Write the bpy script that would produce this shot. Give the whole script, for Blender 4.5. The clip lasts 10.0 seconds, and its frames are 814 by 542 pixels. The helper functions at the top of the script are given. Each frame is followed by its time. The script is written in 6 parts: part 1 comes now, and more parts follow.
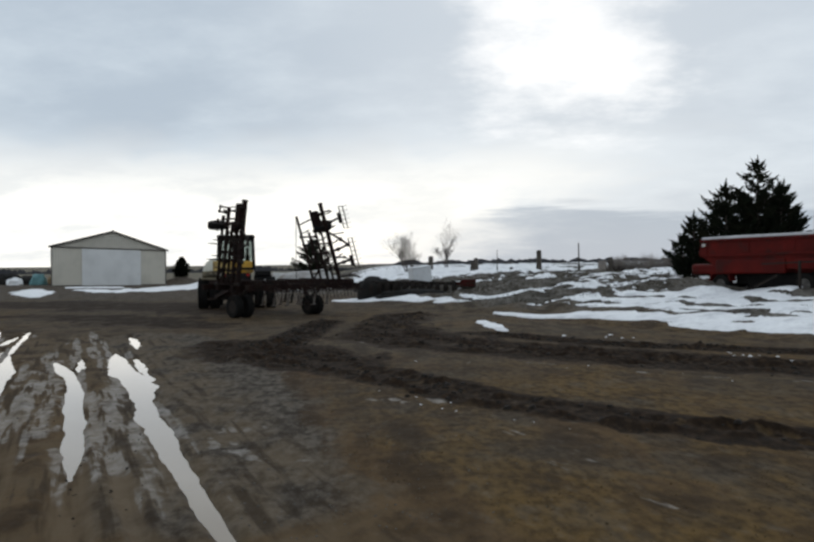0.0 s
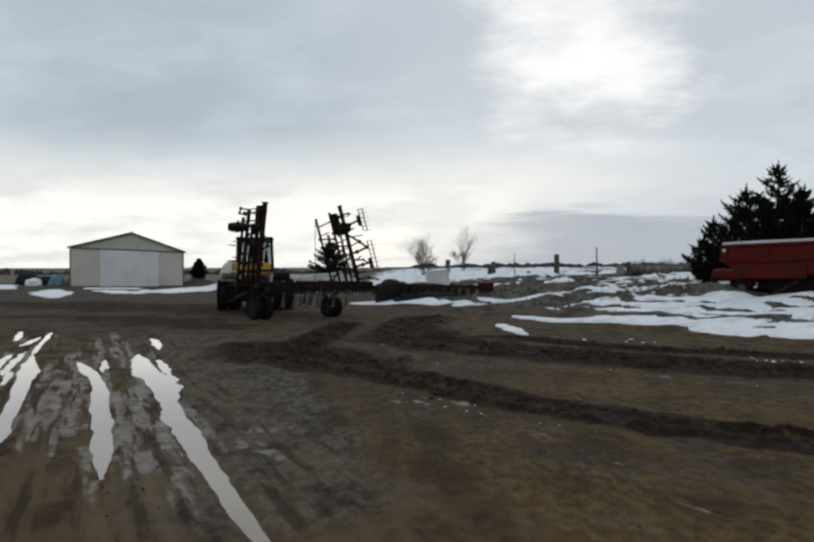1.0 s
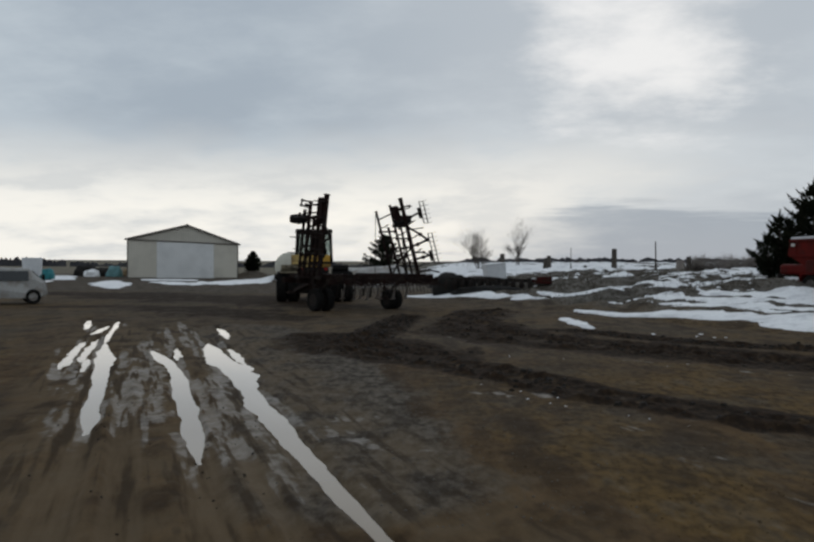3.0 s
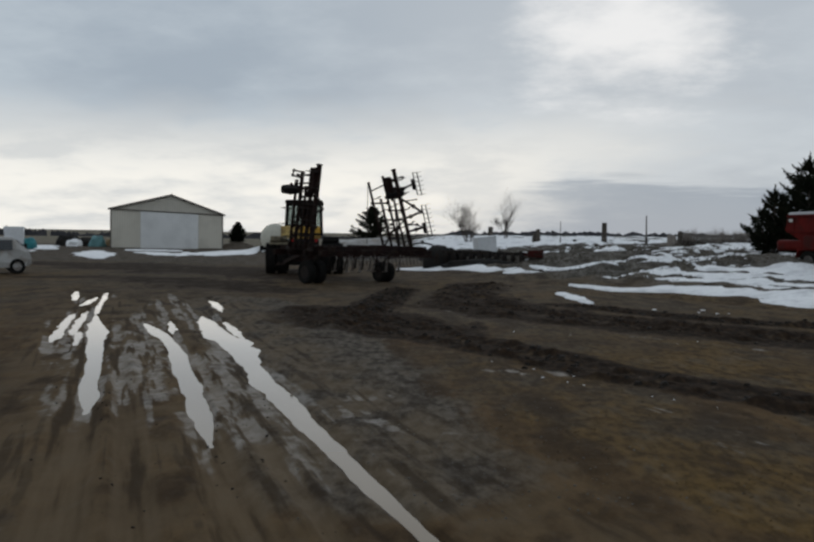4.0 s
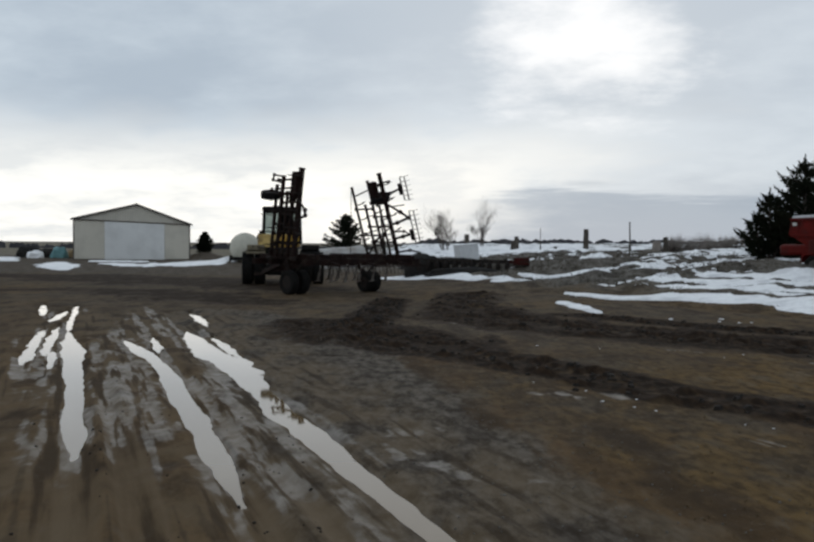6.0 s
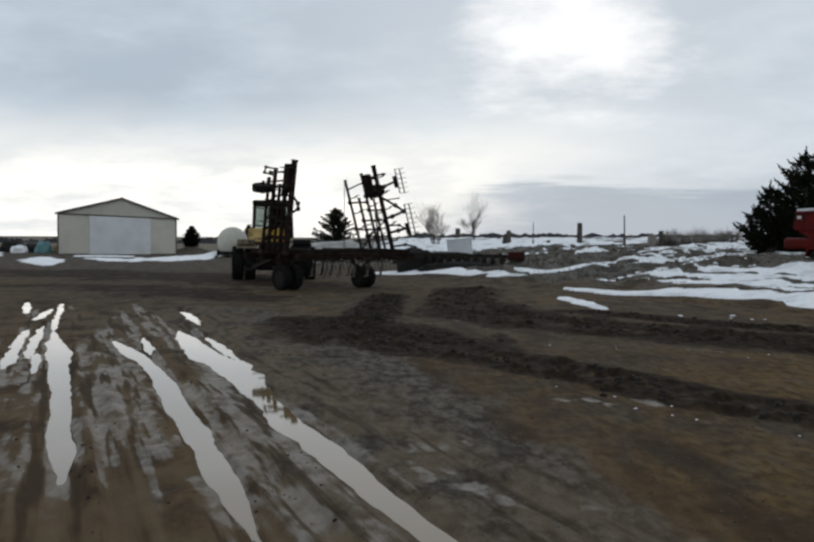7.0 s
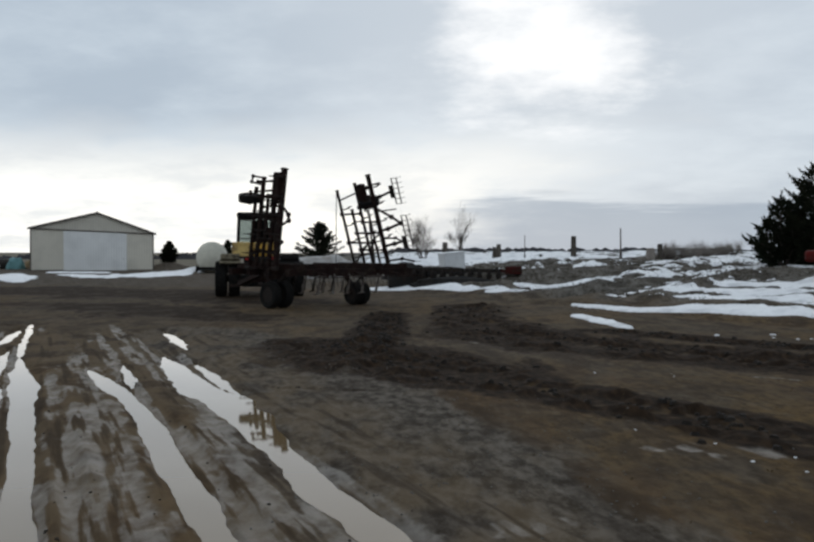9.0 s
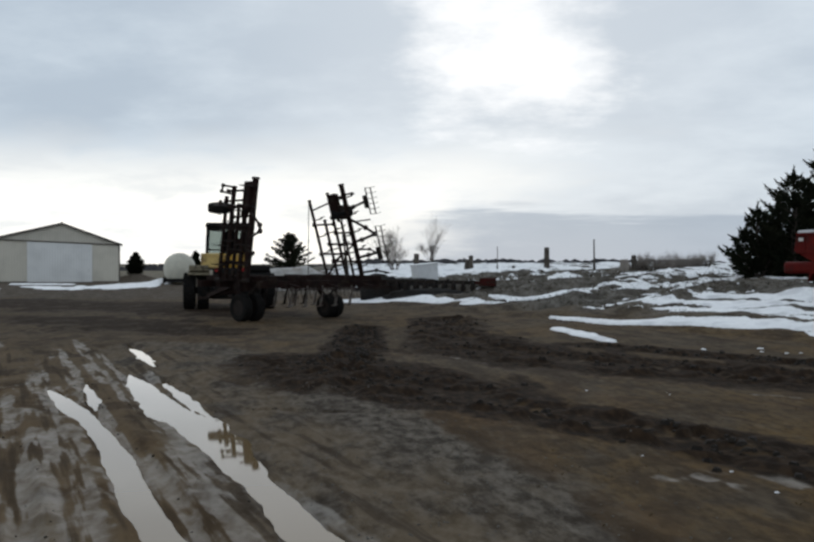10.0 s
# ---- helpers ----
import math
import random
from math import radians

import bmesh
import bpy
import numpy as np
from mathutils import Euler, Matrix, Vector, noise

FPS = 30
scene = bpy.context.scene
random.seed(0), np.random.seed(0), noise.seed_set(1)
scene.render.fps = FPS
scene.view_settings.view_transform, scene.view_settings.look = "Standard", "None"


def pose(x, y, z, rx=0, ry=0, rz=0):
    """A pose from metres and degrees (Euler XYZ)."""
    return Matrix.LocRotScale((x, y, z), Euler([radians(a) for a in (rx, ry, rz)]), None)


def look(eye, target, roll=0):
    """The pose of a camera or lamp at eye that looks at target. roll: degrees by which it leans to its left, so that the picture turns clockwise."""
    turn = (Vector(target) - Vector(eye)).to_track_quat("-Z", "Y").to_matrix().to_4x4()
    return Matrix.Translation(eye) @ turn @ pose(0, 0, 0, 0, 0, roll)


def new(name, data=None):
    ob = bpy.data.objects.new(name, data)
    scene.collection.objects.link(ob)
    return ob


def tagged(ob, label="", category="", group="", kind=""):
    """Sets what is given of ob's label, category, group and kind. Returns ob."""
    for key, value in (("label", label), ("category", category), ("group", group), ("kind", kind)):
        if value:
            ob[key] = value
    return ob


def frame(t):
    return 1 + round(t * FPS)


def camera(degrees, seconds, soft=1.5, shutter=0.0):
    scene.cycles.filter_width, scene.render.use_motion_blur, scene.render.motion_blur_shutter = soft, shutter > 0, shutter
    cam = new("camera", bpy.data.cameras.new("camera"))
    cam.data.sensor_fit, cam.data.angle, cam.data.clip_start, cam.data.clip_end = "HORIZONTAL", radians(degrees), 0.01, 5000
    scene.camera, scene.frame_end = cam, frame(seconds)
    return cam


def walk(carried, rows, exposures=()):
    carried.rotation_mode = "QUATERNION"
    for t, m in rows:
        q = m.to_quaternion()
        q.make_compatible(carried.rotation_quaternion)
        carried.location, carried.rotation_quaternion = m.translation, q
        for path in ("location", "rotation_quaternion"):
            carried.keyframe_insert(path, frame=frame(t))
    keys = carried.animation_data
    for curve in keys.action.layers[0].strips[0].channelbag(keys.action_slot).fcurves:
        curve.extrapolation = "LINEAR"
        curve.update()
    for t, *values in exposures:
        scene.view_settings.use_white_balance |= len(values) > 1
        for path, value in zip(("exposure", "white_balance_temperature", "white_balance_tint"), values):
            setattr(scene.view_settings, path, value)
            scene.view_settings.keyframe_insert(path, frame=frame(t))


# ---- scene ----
cam = camera(45.2, 10.0, soft=2.6)
PATH = [
    (0, (0.0, 0.0, 1.952), (0.078, 1.998, 1.936), -0.5),
    (0.5, (-0.062, -0.03, 1.951), (0.001, 1.969, 1.938), -0.3),
    (1, (-0.142, -0.025, 1.938), (-0.095, 1.974, 1.929), -0.1),
    (1.5, (-0.217, -0.002, 1.932), (-0.193, 1.998, 1.926), 0.1),
    (2, (-0.357, -0.002, 1.928), (-0.359, 1.998, 1.922), 0.3),
    (2.5, (-0.489, 0.054, 1.917), (-0.529, 2.054, 1.907), 0.3),
    (2.7, (-0.529, 0.045, 1.900), (-0.582, 2.044, 1.887), 0.3),
    (3.8, (-0.935, 0.49, 1.850), (-0.961, 2.488, 1.784), 0.6),
    (4, (-1.014, 0.63, 1.868), (-1.029, 2.629, 1.791), 0.8),
    (4.5, (-1.22, 0.978, 1.85), (-1.22, 2.977, 1.811), 0.8),
    (5, (-1.447, 1.503, 1.819), (-1.43, 3.503, 1.786), 0.7),
    (5.5, (-1.661, 1.985, 1.818), (-1.626, 3.984, 1.771), 0.6),
    (5.7, (-1.749, 2.184, 1.800), (-1.704, 4.183, 1.748), 0.5),
    (6.8, (-2.092, 3.176, 1.771), (-2.009, 5.173, 1.704), 0.3),
    (7, (-2.155, 3.371, 1.783), (-2.068, 5.368, 1.714), 0.3),
    (7.5, (-2.266, 3.793, 1.782), (-2.169, 5.79, 1.714), 0.1),
    (8, (-2.428, 4.307, 1.77), (-2.321, 6.303, 1.709), 0.1),
    (8.5, (-2.579, 4.966, 1.754), (-2.469, 6.963, 1.703), 0.0),
    (9, (-2.722, 5.584, 1.732), (-2.588, 7.579, 1.694), 0.1),
    (9.5, (-2.82, 6.0, 1.734), (-2.635, 7.991, 1.708), 0.2),
    (10, (-2.857, 6.341, 1.741), (-2.659, 8.331, 1.726), 0.1),
]
# time, exposure in stops, white balance
EXPOSURES = [(0.0, 0.05, 6540), (0.5, -0.01, 6540), (1.5, -0.22, 6580), (2.5, -0.29, 6580), (3.3, -0.36, 6560), (4.0, -0.36, 6540), (4.5, -0.20, 6520),
             (5.0, -0.12, 6500), (6.5, -0.06, 6500), (8.0, -0.03, 6490), (9.5, 0.0, 6470), (10.0, 0.04, 6490)]
walk(cam, [(t, look(eye, at, lean)) for t, eye, at, lean in PATH], EXPOSURES)

# ------------------------------------------------------------------ light
SUN_AZ, SUN_EL = 12.0, 15.0          # degrees right of +y, above the horizon
world = bpy.data.worlds.new("overcast_sky")
scene.world = world
world.use_nodes = True
wn, wl = world.node_tree.nodes, world.node_tree.links
wn.clear()


def wnode(kind, **values):
    n = wn.new(kind)
    for k, v in values.items():
        n.inputs[k].default_value = v
    return n


def wmath(op, a, b=None, c=None, clamp=False):
    n = wn.new("ShaderNodeMath")
    n.operation, n.use_clamp = op, clamp
    for i, v in enumerate((a, b, c)):
        if v is None:
            continue
        if isinstance(v, (int, float)):
            n.inputs[i].default_value = v
        else:
            wl.new(v, n.inputs[i])
    return n.outputs[0]


def wmix(f, a, b):
    n = wn.new("ShaderNodeMix")
    n.data_type = "RGBA"
    for i, v in ((0, f), (6, a), (7, b)):
        if isinstance(v, (tuple, float, int)):
            n.inputs[i].default_value = v
        else:
            wl.new(v, n.inputs[i])
    return n.outputs[2]


def wramp(v, lo, hi):
    n = wn.new("ShaderNodeMapRange")
    n.interpolation_type = "SMOOTHSTEP"
    wl.new(v, n.inputs[0])
    n.inputs[1].default_value, n.inputs[2].default_value = lo, hi
    return n.outputs[0]


sky = wn.new("ShaderNodeTexSky")
sky.sky_type, sky.sun_disc = "NISHITA", False
sky.sun_elevation, sky.sun_rotation = radians(SUN_EL), radians(SUN_AZ)
tc = wn.new("ShaderNodeTexCoord")
sep = wn.new("ShaderNodeSeparateXYZ")
wl.new(tc.outputs["Generated"], sep.inputs[0])
dx, dy, dz = sep.outputs
# a flat cloud deck seen from below: directions projected on a plane overhead
up = wmath("ADD", wmath("MAXIMUM", dz, 0.0), 0.20)
comb = wn.new("ShaderNodeCombineXYZ")
wl.new(wmath("DIVIDE", dx, up), comb.inputs[0])
wl.new(wmath("DIVIDE", dy, up), comb.inputs[1])


def wnoise(scale, detail, off, rough=0.55):
    mp = wn.new("ShaderNodeMapping")
    mp.inputs["Location"].default_value = off
    mp.inputs["Rotation"].default_value = (0, 0, radians(8))
    wl.new(comb.outputs[0], mp.inputs[0])
    n = wnode("ShaderNodeTexNoise", Scale=scale, Detail=detail, Roughness=rough)
    wl.new(mp.outputs[0], n.inputs[0])
    return n.outputs[0]


sx_, sy_, sz_ = (math.cos(radians(SUN_EL - 0.3)) * math.sin(radians(SUN_AZ)),
                 math.cos(radians(SUN_EL - 0.3)) * math.cos(radians(SUN_AZ)), math.sin(radians(SUN_EL - 0.3)))
toward = wmath("ADD", wmath("ADD", wmath("MULTIPLY", dx, sx_), wmath("MULTIPLY", dy, sy_)), wmath("MULTIPLY", dz, sz_))
big, fine = wnoise(0.62, 4, (1.7, 0.4, 0)), wnoise(2.2, 6, (5.1, 2.2, 0), 0.6)
cloud = wmath("ADD", wmath("MULTIPLY", big, 0.66), wmath("MULTIPLY", fine, 0.34))
thin = wramp(cloud, 0.41, 0.60)                      # thin, bright parts of the deck
grey = wmix(thin, (0.545, 0.64, 0.745, 1), (0.755, 0.855, 0.945, 1))
ragged = wmath("ADD", toward, wmath("MULTIPLY", wmath("SUBTRACT", cloud, 0.5), 0.07))
wide = wmath("MULTIPLY", wramp(ragged, 0.92, 1.0), 0.38)
lit = wmix(wide, grey, (0.90, 0.96, 1.02, 1))
glow = wramp(wmath("ADD", toward, wmath("ADD", wmath("MULTIPLY", wmath("SUBTRACT", fine, 0.5), 0.040), wmath("MULTIPLY", wmath("SUBTRACT", big, 0.5), 0.012))), 0.9880, 1.0040)
lit = wmix(glow, lit, (1.24, 1.26, 1.28, 1))
low = wmath("SUBTRACT", 1.0, wramp(wmath("ADD", dz, wmath("MULTIPLY", wmath("SUBTRACT", fine, 0.5), 0.10)), 0.055, 0.145))  # brighter, creamy band over the horizon
side = wramp(wmath("ADD", wmath("SUBTRACT", dx, wmath("MULTIPLY", dz, 1.2)), wmath("MULTIPLY", wmath("SUBTRACT", fine, 0.5), 0.35)), -0.02, 0.20)
low = wmath("MULTIPLY", low, wmath("SUBTRACT", 1.0, wmath("MULTIPLY", side, 0.95)))
low = wmath("MULTIPLY", low, wmath("ADD", 0.55, wmath("MULTIPLY", wramp(fine, 0.35, 0.62), 0.45)))
lit = wmix(low, lit, (1.40, 1.38, 1.30, 1))
flat = wn.new("ShaderNodeCombineXYZ")
wl.new(wmath("MULTIPLY", dx, 4.0), flat.inputs[0])
wl.new(wmath("MULTIPLY", dz, 60.0), flat.inputs[1])
layer = wnode("ShaderNodeTexNoise", Scale=1.0, Detail=5.0, Roughness=0.6)
wl.new(flat.outputs[0], layer.inputs[0])
edge = wmath("ADD", dz, wmath("MULTIPLY", wmath("SUBTRACT", layer.outputs[0], 0.5), 0.075))
haze = wmath("MULTIPLY", wmath("SUBTRACT", 1.0, wramp(edge, 0.044, 0.058)), side)
lit = wmix(wmath("MULTIPLY", haze, 0.8), lit, (0.41, 0.505, 0.62, 1))
down = wramp(dz, -0.06, -0.01)
lit = wmix(down, (0.12, 0.11, 0.10, 1), lit)
bg_sky = wnode("ShaderNodeBackground", Strength=0.06)
wl.new(sky.outputs[0], bg_sky.inputs[0])
bg_cloud = wnode("ShaderNodeBackground", Strength=0.85)
wl.new(lit, bg_cloud.inputs[0])
mixw = wnode("ShaderNodeMixShader")
mixw.inputs[0].default_value = 0.975                  # cloud cover
wl.new(bg_sky.outputs[0], mixw.inputs[1])
wl.new(bg_cloud.outputs[0], mixw.inputs[2])
wout = wn.new("ShaderNodeOutputWorld")
wl.new(mixw.outputs[0], wout.inputs[0])

sun = new("sun", bpy.data.lights.new("sun", "SUN"))
sun.data.energy, sun.data.angle, sun.data.color = 0.5, radians(80), (1.0, 0.96, 0.90)
sun.matrix_world = look((math.sin(radians(SUN_AZ)) * 50, math.cos(radians(SUN_AZ)) * 50, math.tan(radians(SUN_EL)) * 50), (0, 0, 0))


# ------------------------------------------------------------------ materials
def material(name, a, b=None, scale=4.0, rough=0.7, metal=0.0, bump=0.0, bump_scale=None, fine=None, spec=0.22, rough2=None, dirt=None, coat=0.0):
    """Two-scale procedural surface: a and b mixed by broad noise, fine grain on top, optional dirt colour in blotches."""
    m = bpy.data.materials.new(name)
    m.use_nodes = True
    n, l = m.node_tree.nodes, m.node_tree.links
    p = n["Principled BSDF"]
    p.inputs["Metallic"].default_value = metal
    p.inputs["Specular IOR Level"].default_value = spec
    p.inputs["Coat Weight"].default_value = coat
    b = b or tuple(c * 0.7 for c in a)
    geo = n.new("ShaderNodeTexCoord")
    info = n.new("ShaderNodeObjectInfo")
    add = n.new("ShaderNodeVectorMath")
    l.new(geo.outputs["Object"], add.inputs[0])
    l.new(info.outputs["Random"], add.inputs[1])

    def noise_of(s, d=5):
        t = n.new("ShaderNodeTexNoise")
        t.inputs["Scale"].default_value, t.inputs["Detail"].default_value = s, d
        l.new(add.outputs[0], t.inputs[0])
        return t.outputs[0]

    def span(v, lo, hi):
        r = n.new("ShaderNodeMapRange")
        r.inputs[1].default_value, r.inputs[2].default_value = lo, hi
        l.new(v, r.inputs[0])
        return r.outputs[0]

    def mix(f, c, d):
        x = n.new("ShaderNodeMix")
        x.data_type = "RGBA"
        for i, v in ((0, f), (6, c), (7, d)):
            if isinstance(v, tuple):
                x.inputs[i].default_value = (*v, 1)
            elif isinstance(v, float):
                x.inputs[i].default_value = v
            else:
                l.new(v, x.inputs[i])
        return x.outputs[2]

    col = mix(span(noise_of(scale), 0.35, 0.65), a, b)
    grain = noise_of(fine or scale * 9, 3)
    col = mix(span(grain, 0.45, 0.8), col, tuple(min(1, (x + y) * 0.42) for x, y in zip(a, b)))
    if dirt:
        col = mix(span(noise_of(scale * 1.9, 7), 0.52, 0.66), col, dirt)
    l.new(col, p.inputs["Base Color"])
    r = n.new("ShaderNodeMapRange")
    l.new(noise_of(scale * 2.3), r.inputs[0])
    r.inputs[3].default_value, r.inputs[4].default_value = rough, rough2 if rough2 is not None else min(1, rough + 0.15)
    l.new(r.outputs[0], p.inputs["Roughness"])
    if bump:
        bn = n.new("ShaderNodeBump")
        bn.inputs["Strength"].default_value, bn.inputs["Distance"].default_value = bump, 0.02
        l.new(noise_of(bump_scale or scale * 6, 6), bn.inputs["Height"])
        l.new(bn.outputs[0], p.inputs["Normal"])
    return m


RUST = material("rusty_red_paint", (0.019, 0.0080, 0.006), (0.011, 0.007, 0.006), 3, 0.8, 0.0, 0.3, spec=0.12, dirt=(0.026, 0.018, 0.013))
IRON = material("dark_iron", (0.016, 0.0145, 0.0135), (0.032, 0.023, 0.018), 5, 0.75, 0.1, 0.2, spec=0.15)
STEEL = material("bare_worn_steel", (0.30, 0.29, 0.27), (0.16, 0.12, 0.10), 8, 0.45, 0.8, 0.1)
RUBBER = material("tyre_rubber", (0.010, 0.010, 0.010), (0.016, 0.015, 0.014), 5, 0.9, 0, 0.3, dirt=(0.018, 0.015, 0.012), spec=0.06)
YELLOW = material("yellow_paint", (0.62, 0.36, 0.05), (0.52, 0.29, 0.04), 2, 0.45, 0, 0.1, dirt=(0.25, 0.17, 0.07))
CREAM = material("cream_paint", (0.55, 0.48, 0.33), (0.46, 0.40, 0.28), 2, 0.5, 0, 0.1, dirt=(0.2, 0.16, 0.1))
PALEYELLOW = material("sun_faded_yellow_paint", (0.58, 0.42, 0.16), (0.48, 0.33, 0.11), 2, 0.55, 0, 0.1, dirt=(0.22, 0.15, 0.07))
DULLCREAM = material("dusty_cream_paint", (0.20, 0.17, 0.115), (0.13, 0.11, 0.075), 3, 0.7, 0, 0.15, dirt=(0.06, 0.048, 0.034))
BLACKP = material("black_paint", (0.009, 0.009, 0.009), (0.014, 0.013, 0.012), 4, 0.75, 0, 0.1, spec=0.12)
RIMW = material("white_rim", (0.6, 0.59, 0.56), (0.42, 0.38, 0.33), 6, 0.5, 0, 0.1)
RIMD = material("dirty_rim", (0.13, 0.12, 0.11), (0.05, 0.045, 0.04), 7, 0.6, 0, 0.2)
REDP = material("red_wagon_paint", (0.110, 0.0070, 0.0045), (0.060, 0.0050, 0.0038), 1.2, 0.5, 0, 0.1, dirt=(0.045, 0.009, 0.007), spec=0.10)
DULLRED = material("dull_red_paint", (0.055, 0.010, 0.008), (0.035, 0.009, 0.008), 3, 0.8, 0, 0.2, spec=0.1, dirt=(0.03, 0.018, 0.014))
TARP = material("grey_white_tarp", (0.55, 0.55, 0.56), (0.42, 0.42, 0.43), 2, 0.6, 0, 0.3)
SILVER = material("silver_car_paint", (0.36, 0.35, 0.33), (0.31, 0.30, 0.285), 1.0, 0.35, 0.3, 0, spec=0.5, dirt=(0.22, 0.19, 0.16))
POLY = material("white_poly", (0.52, 0.50, 0.42), (0.43, 0.41, 0.34), 1.2, 0.5, 0, 0.1, dirt=(0.42, 0.40, 0.34))
TEAL = material("teal_cover", (0.03, 0.20, 0.21), (0.02, 0.13, 0.15), 2, 0.6, 0, 0.4)
PALETEAL = material("faded_teal_cover", (0.14, 0.28, 0.29), (0.10, 0.21, 0.22), 2, 0.6, 0, 0.4)
WHITE = material("white_painted_metal", (0.72, 0.73, 0.74), (0.62, 0.63, 0.64), 0.6, 0.45, 0, 0.05)
GREYBOX = material("black_tarpaulin", (0.014, 0.014, 0.014), (0.028, 0.025, 0.022), 2, 0.8, 0, 0.8, spec=0.1)
DIRTYSNOW = material("dirty_snow", (0.46, 0.45, 0.43), (0.24, 0.225, 0.21), 1.2, 0.7, 0, 0.6, 8, dirt=(0.22, 0.19, 0.16))
OLDWOOD = material("weathered_wood", (0.10, 0.085, 0.07), (0.055, 0.048, 0.042), 6, 0.9, 0, 0.6)
TANWOOD = material("dry_tan_straw", (0.27, 0.20, 0.11), (0.18, 0.13, 0.08), 5, 0.95, 0, 0.8)
BARK = material("grey_brown_bark", (0.085, 0.07, 0.06), (0.05, 0.042, 0.037), 9, 0.95, 0, 0.6)
TWIG = material("bare_twigs", (0.10, 0.085, 0.075), (0.06, 0.05, 0.045), 3, 0.95)
NEEDLE = material("dark_conifer_needles", (0.010, 0.015, 0.009), (0.020, 0.021, 0.012), 1.5, 0.9, 0, 0, fine=10, spec=0.05)
FARWOOD = material("far_bare_woodland", (0.075, 0.072, 0.075), (0.045, 0.045, 0.05), 0.2, 1.0)
SNOW = material("old_snow", (0.85, 0.85, 0.85), (0.78, 0.78, 0.79), 0.8, 0.6, 0, 0.6, 9, dirt=(0.62, 0.62, 0.63))
CLOD = material("dark_wet_clods", (0.012, 0.0095, 0.0075), (0.024, 0.018, 0.013), 6, 0.8, 0, 0.6)
STONE = material("pale_gravel", (0.13, 0.12, 0.105), (0.06, 0.055, 0.05), 30, 0.7)
WEED = material("dry_grey_weeds", (0.085, 0.07, 0.05), (0.045, 0.037, 0.028), 2, 0.95)
BRUSHWOOD = material("pale_brush_twigs", (0.30, 0.265, 0.235), (0.20, 0.175, 0.155), 3, 0.95)
STRAW = material("dead_grass", (0.10, 0.068, 0.034), (0.055, 0.038, 0.02), 2, 0.95)


def siding(name, a, b, pitch, axis):
    """Ribbed sheet steel: standing ribs by bump, faint streaks."""
    m = material(name, a, tuple((x + y) / 2 for x, y in zip(a, b)), 0.25, 0.5, 0.0, 0.0, fine=0.8)
    n, l = m.node_tree.nodes, m.node_tree.links
    w = n.new("ShaderNodeTexWave")
    w.bands_direction = axis
    w.inputs["Scale"].default_value = 0.314 / pitch
    t = n.new("ShaderNodeTexCoord")
    l.new(t.outputs["Object"], w.inputs[0])
    bn = n.new("ShaderNodeBump")
    bn.inputs["Strength"].default_value, bn.inputs["Distance"].default_value = 0.5, 0.03
    l.new(w.outputs["Fac"], bn.inputs["Height"])
    l.new(bn.outputs[0], n["Principled BSDF"].inputs["Normal"])
    return m


SIDING = siding("tan_ribbed_siding", (0.57, 0.535, 0.46), (0.52, 0.485, 0.415), 0.23, "X")
SIDING_GABLE = siding("tan_gable_siding", (0.50, 0.47, 0.405), (0.45, 0.42, 0.36), 0.23, "X")
DOORW = siding("white_ribbed_door", (0.70, 0.70, 0.69), (0.65, 0.65, 0.64), 0.23, "X")
ROOFM = siding("brown_grey_roofing", (0.20, 0.185, 0.165), (0.15, 0.14, 0.125), 0.3, "Y")
TRIM = material("dark_brown_trim", (0.12, 0.105, 0.09), (0.09, 0.08, 0.07), 2, 0.6)


def glass_material(name, tint):
    m = bpy.data.materials.new(name)
    m.use_nodes = True
    p = m.node_tree.nodes["Principled BSDF"]
    p.inputs["Base Color"].default_value = (*tint, 1)
    p.inputs["Roughness"].default_value = 0.05
    p.inputs["Transmission Weight"].default_value = 1.0
    p.inputs["IOR"].default_value = 1.1
    return m


GLASS = glass_material("cab_glass", (0.36, 0.40, 0.39))
DARKGLASS = material("dark_tinted_glass", (0.015, 0.018, 0.02), (0.02, 0.022, 0.025), 1, 0.08, spec=0.5)
LAMPRED = material("red_lamp_lens", (0.35, 0.02, 0.015), (0.28, 0.015, 0.01), 4, 0.25)

WATER = bpy.data.materials.new("muddy_water")
WATER.use_nodes = True
_n, _l = WATER.node_tree.nodes, WATER.node_tree.links
_p = _n["Principled BSDF"]
_p.inputs["Base Color"].default_value = (0.150, 0.105, 0.056, 1)
_p.inputs["Roughness"].default_value = 0.03
_p.inputs["IOR"].default_value = 1.33
_p.inputs["Specular IOR Level"].default_value = 0.31
_t = _n.new("ShaderNodeTexNoise")
_t.inputs["Scale"].default_value = 5.0
_b = _n.new("ShaderNodeBump")
_b.inputs["Strength"].default_value, _b.inputs["Distance"].default_value = 0.05, 0.01
_l.new(_t.outputs[0], _b.inputs["Height"])
_l.new(_b.outputs[0], _p.inputs["Normal"])


RUT_LEAN = 0.30                       # the ruts run this much to the left for each metre ahead


